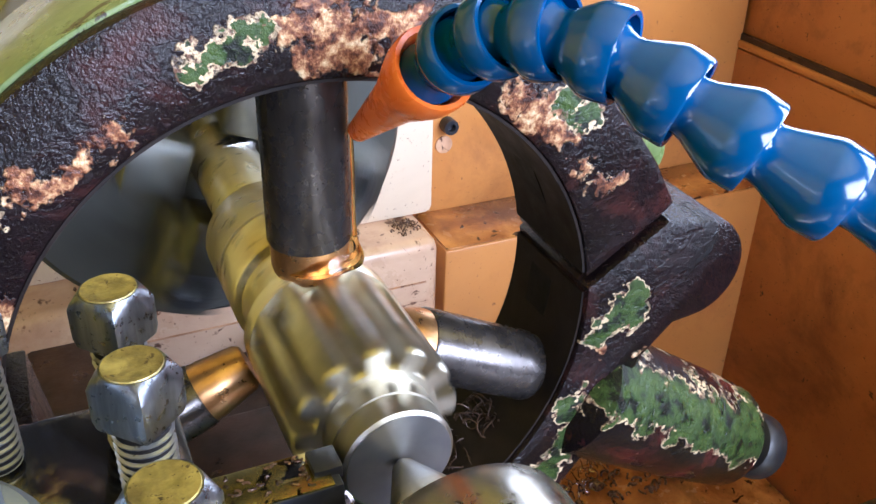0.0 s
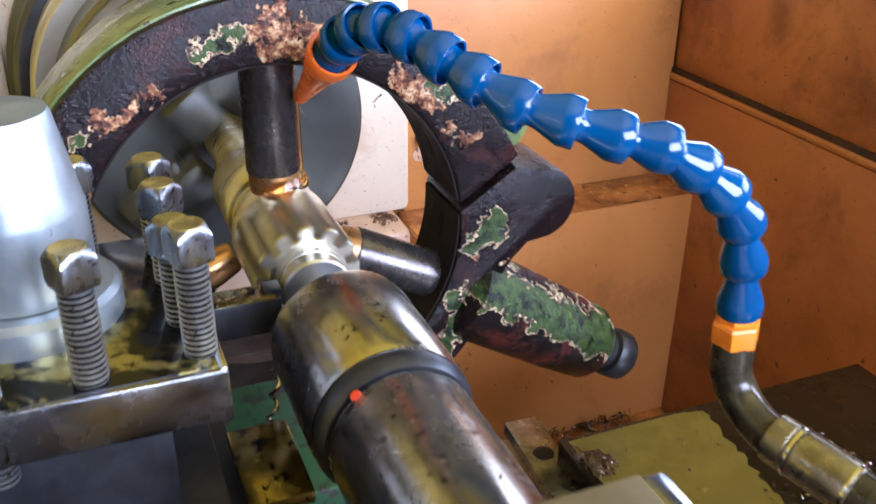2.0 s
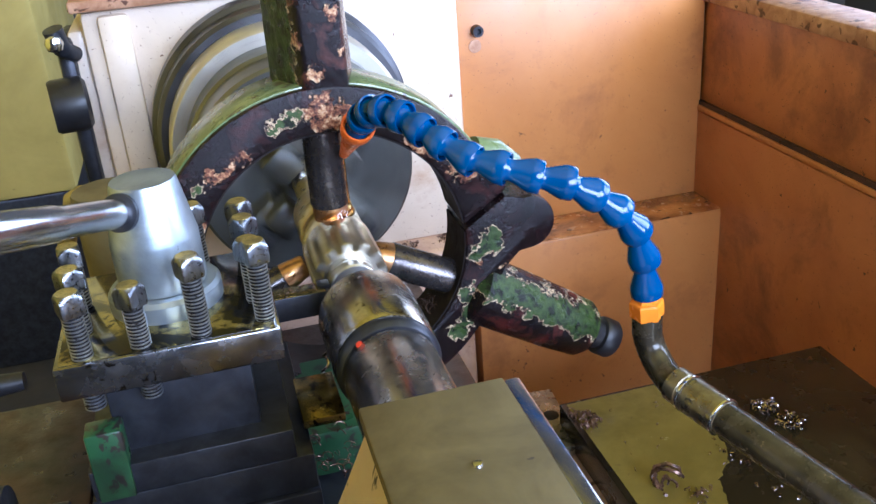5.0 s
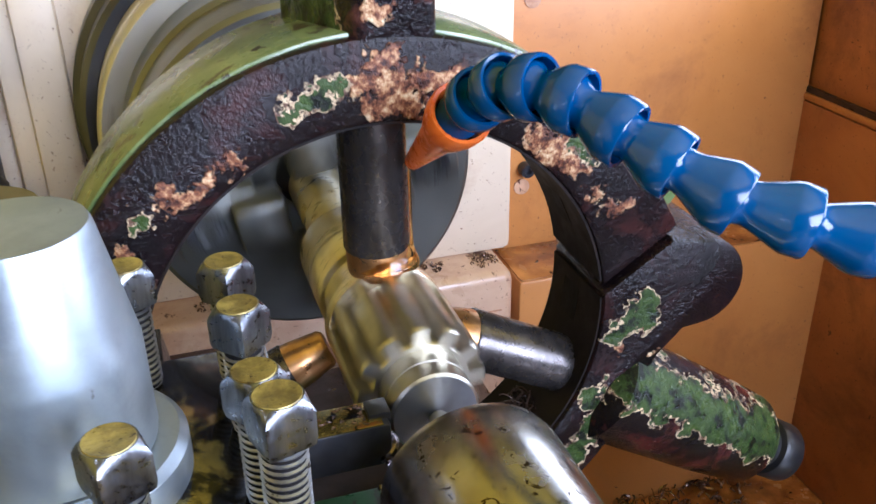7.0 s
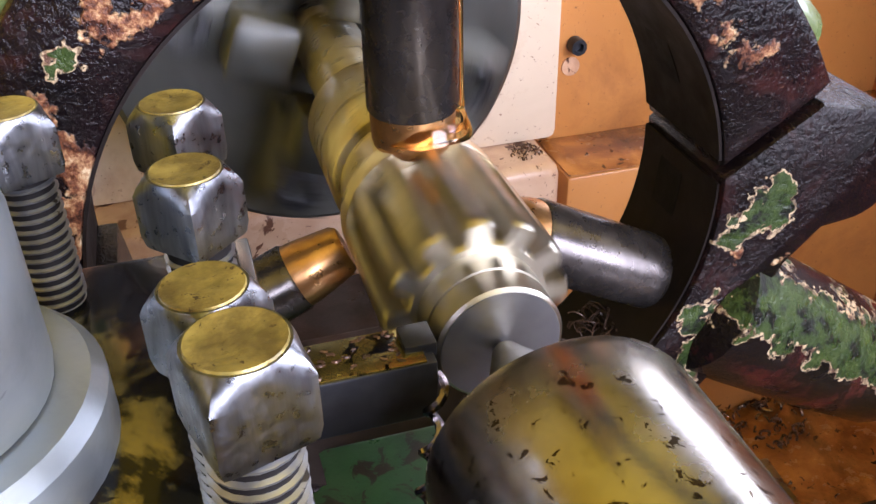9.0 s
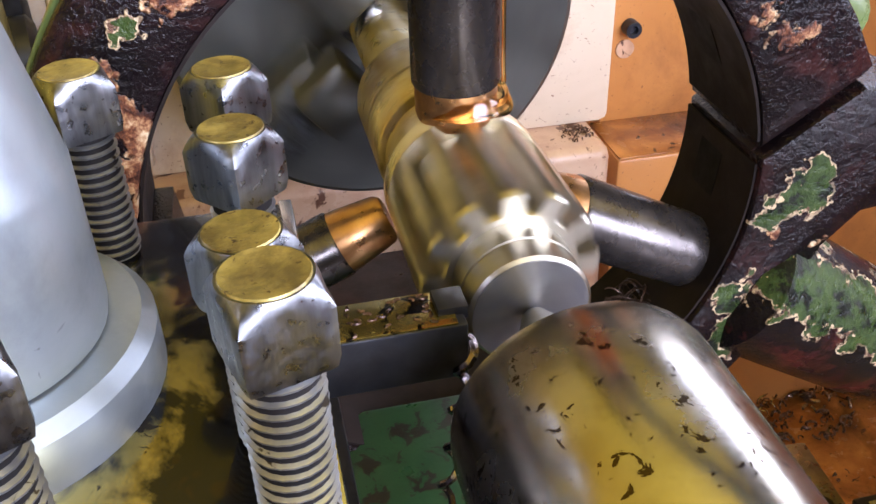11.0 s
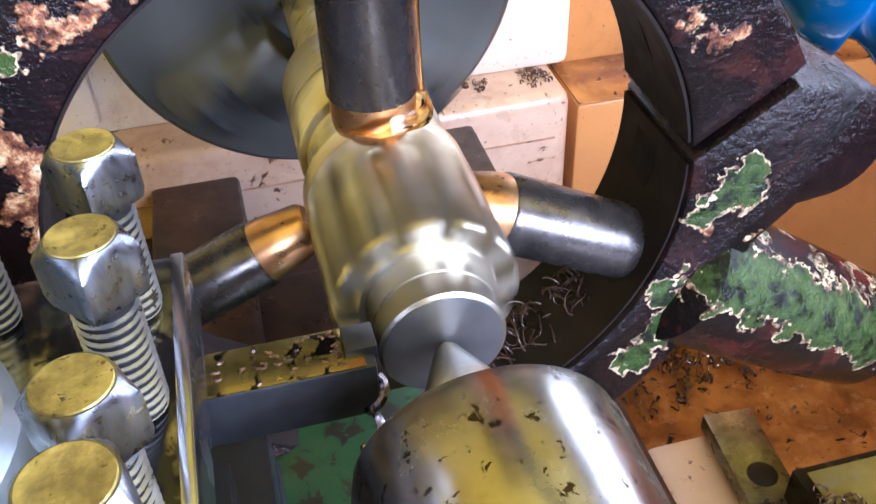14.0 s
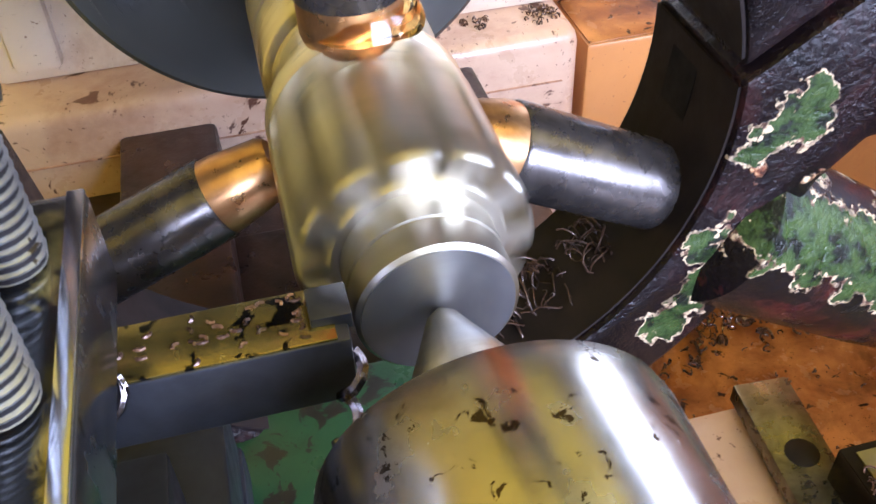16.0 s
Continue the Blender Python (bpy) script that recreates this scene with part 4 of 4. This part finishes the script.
def tool_post():
    t = thing("tool_post", "four-way steel tool post with square-head bolts, clamp boss and lever", "tool post", POST_AT)
    part("top_block", box(new_bm(), (0, 0, 0.0815), (0.119, 0.113, 0.020), bevel=0.0012), M["plate"], t, local=True)
    part("top_film", box(new_bm(), (0, 0, 0.0916), (0.114, 0.108, 0.0008), bevel=0.0002), M["sheen_sheet"], t, "dark oil film with yellow reflections painted in", local=True)
    # Chrome strip added to draw the highlight along the block's right edge.
    part("edge_glint", box(new_bm(), (0.0578, 0, 0.0917), (0.0030, 0.1120, 0.0012), bevel=0.0004), M["chrome"], t, "chrome strip standing in for the edge's glint", local=True)
    part("core", box(new_bm(), (0, 0, 0.045), (0.080, 0.080, 0.054), bevel=0.001), M["black_steel"], t, local=True)
    part("bottom_block", box(new_bm(), (0, 0, 0.013), (0.114, 0.109, 0.020), bevel=0.0012), M["black_steel"], t, local=True)
    for x, y, top, turn in ((0.0490, 0.0402, 0.132, 42), (0.0497, 0.0125, 0.132, 44), (0.0498, -0.0192, 0.131, 38), (0.0526, -0.0425, 0.139, 18), (0.0175, -0.0470, 0.139, 26),
                            (-0.0145, -0.0465, 0.128, 49), (-0.0445, -0.0475, 0.130, 24), (-0.0465, -0.0195, 0.131, 34), (-0.0490, 0.0140, 0.131, 10), (0.0205, 0.0445, 0.133, 29)):
        bolt_parts(t, x, y, top, turn, 0.060 if (x < 0.0 and y < -0.04) else 0.074)
    part("boss_flange", rev(new_bm(), [(0.012, 0.0905), (0.0315, 0.0905), (0.0322, 0.092), (0.0322, 0.1015), (0.0300, 0.104), (0.02, 0.104)], pose(0.0, 0.0035, 0), 48), M["satin"], t, local=True)
    part("clamp_boss", rev(new_bm(), [(0.02, 0.1045), (0.0245, 0.1045), (0.0250, 0.107), (0.0249, 0.1330), (0.0246, 0.1345), (0.0186, 0.1655), (0.0178, 0.1673), (0, 0.1675)], pose(0.0, 0.0035, 0), 48), M["satin"], t, "satin conical clamp boss", local=True)
    a = Vector((-0.0085, -0.006, 0.1530))
    b = Vector((-0.0560, -0.1100, 0.1905))
    d = b - a
    part("lever", rev(new_bm(), [(0.0078, 0.004), (0.0080, 0.02), (0.0082, 0.07), (0.0092, 0.074), (0.0096, 0.13), (0.0096, d.length * 2.2), (0, d.length * 2.2 + 0.003)], aim(a, b), 32), M["chrome"], t, "polished round lever", local=True)
    part("lever_socket", rev(new_bm(), [(0.0082, 0.010), (0.0106, 0.0105), (0.0106, 0.0135), (0.0082, 0.0140)], aim(a, b), 32), M["black_steel"], t, local=True)
    return t


POST = tool_post()

TOOL_AT = (-0.0555, -0.0515, 1.0495)


def tool_bar():
    t = thing("turning_tool", "oil-wet turning tool with chips on its shank", "lathe tool", TOOL_AT)
    part("shank", box(new_bm(), (0, 0, 0), (0.080, 0.0155, 0.017), bevel=0.0008), M["black_steel"], t, local=True)
    part("top_film", box(new_bm(), (-0.001, 0, 0.0086), (0.077, 0.0145, 0.0008), bevel=0.0002), M["tool"], t, "yellow oil and grit on the shank top", local=True)
    part("insert", box(new_bm(), (0.037, 0.001, 0.009), (0.008, 0.009, 0.004), bevel=0.0004), M["black_steel"], t, local=True)
    part("chip_ring", tube(new_bm(), [Vector((-0.006 + 0.0045 * math.cos(u * 0.55), -0.008 + 0.0025 * math.sin(u * 0.55), 0.006 + 0.0042 * math.sin(u * 0.55 + 0.6))) for u in range(14)], 0.0009, 6), M["chips"], t, "bright curled chip", local=True)
    part("chip_strand", tube(new_bm(), [Vector((0.0400 - 0.00030 * u + 0.0019 * math.sin(u * 0.75), -0.0075 - 0.00045 * u + 0.0019 * math.cos(u * 0.75), 0.003 - 0.0011 * u)) for u in range(44)], [0.0013 - 0.00001 * u for u in range(44)], 6), M["chips"], t, "twisted blue-brown steel shaving", local=True)
    for k in range(44):
        a = random.uniform(0, 6.28)
        c = Vector((random.uniform(-0.02, 0.036), random.uniform(-0.006, 0.006), 0.0088))
        part("chip", tube(new_bm(), [c + Vector((0.0013 * math.cos(a + u), 0.0009 * math.sin(a + u), 0.0003 * abs(math.sin(3 * u)))) for u in (0, 0.6, 1.2, 1.9)], 0.00045, 5), M["rust_chips"], t, local=True)
    return t


TOOL = tool_bar()


def compound():
    c = thing("compound_slide", "dark oily compound slide under the tool post", "slide", (-0.11, -0.1, 0.9))
    part("slide_top", box(new_bm(), (-0.110, -0.085, 0.990), (0.126, 0.14, 0.025), bevel=0.0012), M["black_steel"], c)
    part("slide_base", box(new_bm(), (-0.110, -0.085, 0.952), (0.128, 0.144, 0.048), bevel=0.0015), M["black_steel"], c)
    part("green_end", box(new_bm(), (-0.158, -0.150, 1.025), (0.020, 0.016, 0.045), bevel=0.0015), M["green"], c, "green painted bracket")
    part("chip_shield", box(new_bm(), (-0.037, -0.115, 1.013), (0.026, 0.05, 0.006), bevel=0.001), M["tool"], c, "oily shelf covered in chips")
    return c


SLIDE = compound()

# ---- coolant hose ----
BEADS = [(0.1772, -0.1328, 1.056), (0.1746, -0.133, 1.0781), (0.1671, -0.1348, 1.0993), (0.1539, -0.1369, 1.1154), (0.1391, -0.1353, 1.1276),
         (0.1219, -0.1342, 1.1377), (0.104, -0.129, 1.143), (0.086, -0.122, 1.149), (0.0703, -0.111, 1.1538), (0.058, -0.0985, 1.1615),
         (0.0482, -0.0865, 1.168), (0.0393, -0.074, 1.1738), (0.0312, -0.063, 1.1752), (0.0255, -0.0525, 1.1725), (0.022, -0.041, 1.1655)]
JOINT, SPOUT = Vector((0.0202, -0.0285, 1.1565)), Vector((0.0143, 0.0085, 1.1274))


def hose():
    h = thing("coolant_hose", "segmented blue plastic coolant hose with an orange nozzle", "coolant hose", (0.178, -0.133, 1.034))
    pts = [Vector(p) for p in BEADS]
    for i, p in enumerate(pts):
        q = pts[i + 1] if i + 1 < len(pts) else JOINT
        L = (q - p).length
        m = aim(p, q)
        bm = new_bm()
        rev(bm, [(0.0060, 0.004), (0.0088, 0.0005), (0.0090, -0.0052), (0.0100, -0.0054), (0.0104, -0.0048), (0.0106, 0.0005), (0.0102, 0.0020), (0.0070, L * 0.55), (0.0066, L * 0.66), (0.0070, L * 0.76), (0.0082, L * 0.88), (0.0084, L * 0.98), (0.0070, L * 1.08), (0.0040, L * 1.1)], m, 28)
        part("hose_segment", bm, M["blue"], h, smooth=32)
    a, b = JOINT, SPOUT
    part("nozzle", rev(new_bm(), [(0.0080, 0.003), (0.0098, -0.0035), (0.0112, -0.0040), (0.0116, -0.0028), (0.0112, 0.003), (0.0100, 0.008), (0.0072, 0.018), (0.0048, 0.036), (0.0034, (b - a).length), (0.0024, (b - a).length), (0.0024, (b - a).length - 0.01)], aim(a, b), 28), M["nozzle"], h, "tapered orange nozzle")
    a, b = Vector((0.1785, -0.1325, 1.034)), Vector((0.1772, -0.1328, 1.052))
    bm = new_bm()
    rev(bm, [(0.0085, 0.0), (0.0108, 0.001), (0.0112, 0.002), (0.0112, 0.011), (0.0105, 0.0125), (0.0085, 0.013), (0.0080, 0.017)], aim(a, b), 6)
    part("hex_fitting", bm, M["fitting"], h, "amber hexagonal fitting", smooth=20)


hose()


def pipe():
    p = thing("coolant_pipe", "oily black coolant pipe with elbow and steel coupling", "pipe", (0.20, -0.2, 0.95))
    el = []
    for k in range(9):
        a = radians(90 * k / 8)
        el.append((0.1788 + 0.004 * math.sin(a), -0.1325 - 0.026 * (1 - math.cos(a)), 1.034 - 0.012 - 0.022 * math.sin(a)))
    part("elbow", tube(new_bm(), [(0.1786, -0.1325, 1.037)] + el + [(0.1835, -0.164, 0.9990)], 0.0098, 20), M["pipe"], p)
    d0, d1 = Vector((0.1835, -0.161, 0.9995)), Vector((0.200, -0.213, 0.9940))
    part("coupling", rev(new_bm(), [(0.0098, 0), (0.0118, 0.001), (0.0120, 0.010), (0.0110, 0.011), (0.0110, 0.014), (0.0122, 0.015), (0.0122, 0.040), (0.0112, 0.042)], aim(d0, d1), 28), M["collar"], p, "oil-stained steel coupling")
    for z in (0.013, 0.0405):
        part("clip_ring", rev(new_bm(), [(0.0118, z - 0.001), (0.0127, z - 0.0006), (0.0127, z + 0.0006), (0.0118, z + 0.001)], aim(d0, d1), 28), M["chrome"], p, "bright clip ring")
    u = (d1 - d0).normalized()
    part("straight_pipe", tube(new_bm(), [d0 + u * 0.038, d0 + u * 0.12, d0 + u * 0.45], 0.0108, 24), M["pipe"], p)


pipe()


def curl(bm, c, r, turns, pitch, thick, seed):
    rnd = random.Random(seed)
    ax = Vector((rnd.uniform(-1, 1), rnd.uniform(-1, 1), rnd.uniform(-0.4, 0.4))).normalized()
    m = Matrix.Translation(c) @ ax.to_track_quat("Z", "Y").to_matrix().to_4x4()
    n = max(6, int(turns * 9))
    k = rnd.uniform(0.8, 1.3)
    pts = [m @ Vector((r * (1 + 0.25 * math.sin(5 * u)) * math.cos(2 * math.pi * turns * u), r * k * math.sin(2 * math.pi * turns * u), pitch * (u - 0.5))) for u in [q / n for q in range(n + 1)]]
    tube(bm, pts, thick, 5)


def chip_pile(name, label, material, spots, seed, thick=0.13):
    """spots: (x, y, z, spread, how many, curl radius)."""
    rnd = random.Random(seed)
    bm = new_bm()
    for x, y, z, spread, count, r in spots:
        for k in range(count):
            a, d = rnd.uniform(0, 6.283), spread * math.sqrt(rnd.random())
            rr = r * rnd.uniform(0.5, 1.3)
            curl(bm, Vector((x + d * math.cos(a), y + d * math.sin(a), z + rr * rnd.uniform(0.3, 1.1))), rr, rnd.uniform(0.25, 1.5), rr * rnd.uniform(0.6, 3.0), rr * thick, rnd.random())
    return single(name, bm, material, label, "swarf", kind="stuff", smooth=60)


chip_pile("bright_swarf", "blue-grey steel chips on the saddle wing", M["chips"], [(0.315, -0.073, 0.890, 0.010, 46, 0.0017), (0.322, -0.098, 0.890, 0.011, 46, 0.0017), (0.262, -0.115, 0.890, 0.02, 24, 0.0014), (0.285, -0.16, 0.890, 0.03, 14, 0.0013)], 3, 0.36)
chip_pile("dark_swarf", "dark oily chips on the saddle wing", M["rust_chips"], [(0.178, -0.042, 0.890, 0.011, 30, 0.0022), (0.172, -0.030, 0.890, 0.008, 16, 0.0022), (0.215, -0.07, 0.890, 0.05, 14, 0.0013), (0.198, -0.132, 0.890, 0.004, 4, 0.010), (0.212, -0.150, 0.890, 0.012, 10, 0.003)], 5, 0.18)
chip_pile("tray_swarf", "rusty chips heaped in the orange tray", M["rust_chips"], [(0.28, 0.33, 0.586, 0.07, 110, 0.0036), (0.40, 0.34, 0.586, 0.07, 110, 0.0036), (0.30, 0.20, 0.586, 0.12, 60, 0.0022), (0.22, 0.16, 0.586, 0.05, 50, 0.0020)], 7, 0.34)
chip_pile("tray_bright_swarf", "silvery chips heaped against the orange panel", M["chips"], [(0.33, 0.345, 0.586, 0.05, 90, 0.004), (0.45, 0.36, 0.586, 0.045, 80, 0.004)], 8)
chip_pile("nest_swarf", "tangled brown chips lying under the side jaw", M["nest"], [(0.070, 0.026, 0.984, 0.010, 26, 0.0034), (0.058, 0.026, 0.970, 0.012, 30, 0.0036), (0.044, 0.026, 0.961, 0.012, 30, 0.0036), (0.03, 0.026, 0.957, 0.012, 20, 0.0034)], 9, 0.09)
chip_pile("slide_swarf", "dark chips beside the compound slide", M["rust_chips"], [(-0.020, -0.150, 0.925, 0.030, 50, 0.004), (-0.030, -0.10, 0.96, 0.025, 30, 0.003)], 11)


single("ledge_grime", box(new_bm(), (0.364, 0.3700, 0.8696), (0.322, 0.0640, 0.0012), bevel=0.0003), M["tray"], "rusty oil film on the ledge of the orange cover", "grime", kind="stuff")
chip_pile("ledge_swarf", "dark chips lying along the headstock ledge", M["rust_chips"], [(0.09, 0.358, 0.884, 0.014, 34, 0.0013), (0.13, 0.362, 0.884, 0.010, 34, 0.0012), (0.175, 0.360, 0.884, 0.013, 40, 0.0014), (0.02, 0.360, 0.884, 0.012, 20, 0.0012), (-0.06, 0.360, 0.884, 0.012, 24, 0.0013)], 13, 0.36)


# ---- what moves ----
def motions():
    def angle(t):
        # steady turning that quickens late in the shot
        return 1140.0 * t + (0.0 if t < 13.6 else 900.0 * (t - 13.6))
    rows = [(k / FPS, pose(AX, 0, AZ, 0, angle(k / FPS) % 360.0, 0)) for k in range(0, 481)]
    walk(CHUCK, rows)
    walk(WORK, rows)


motions()
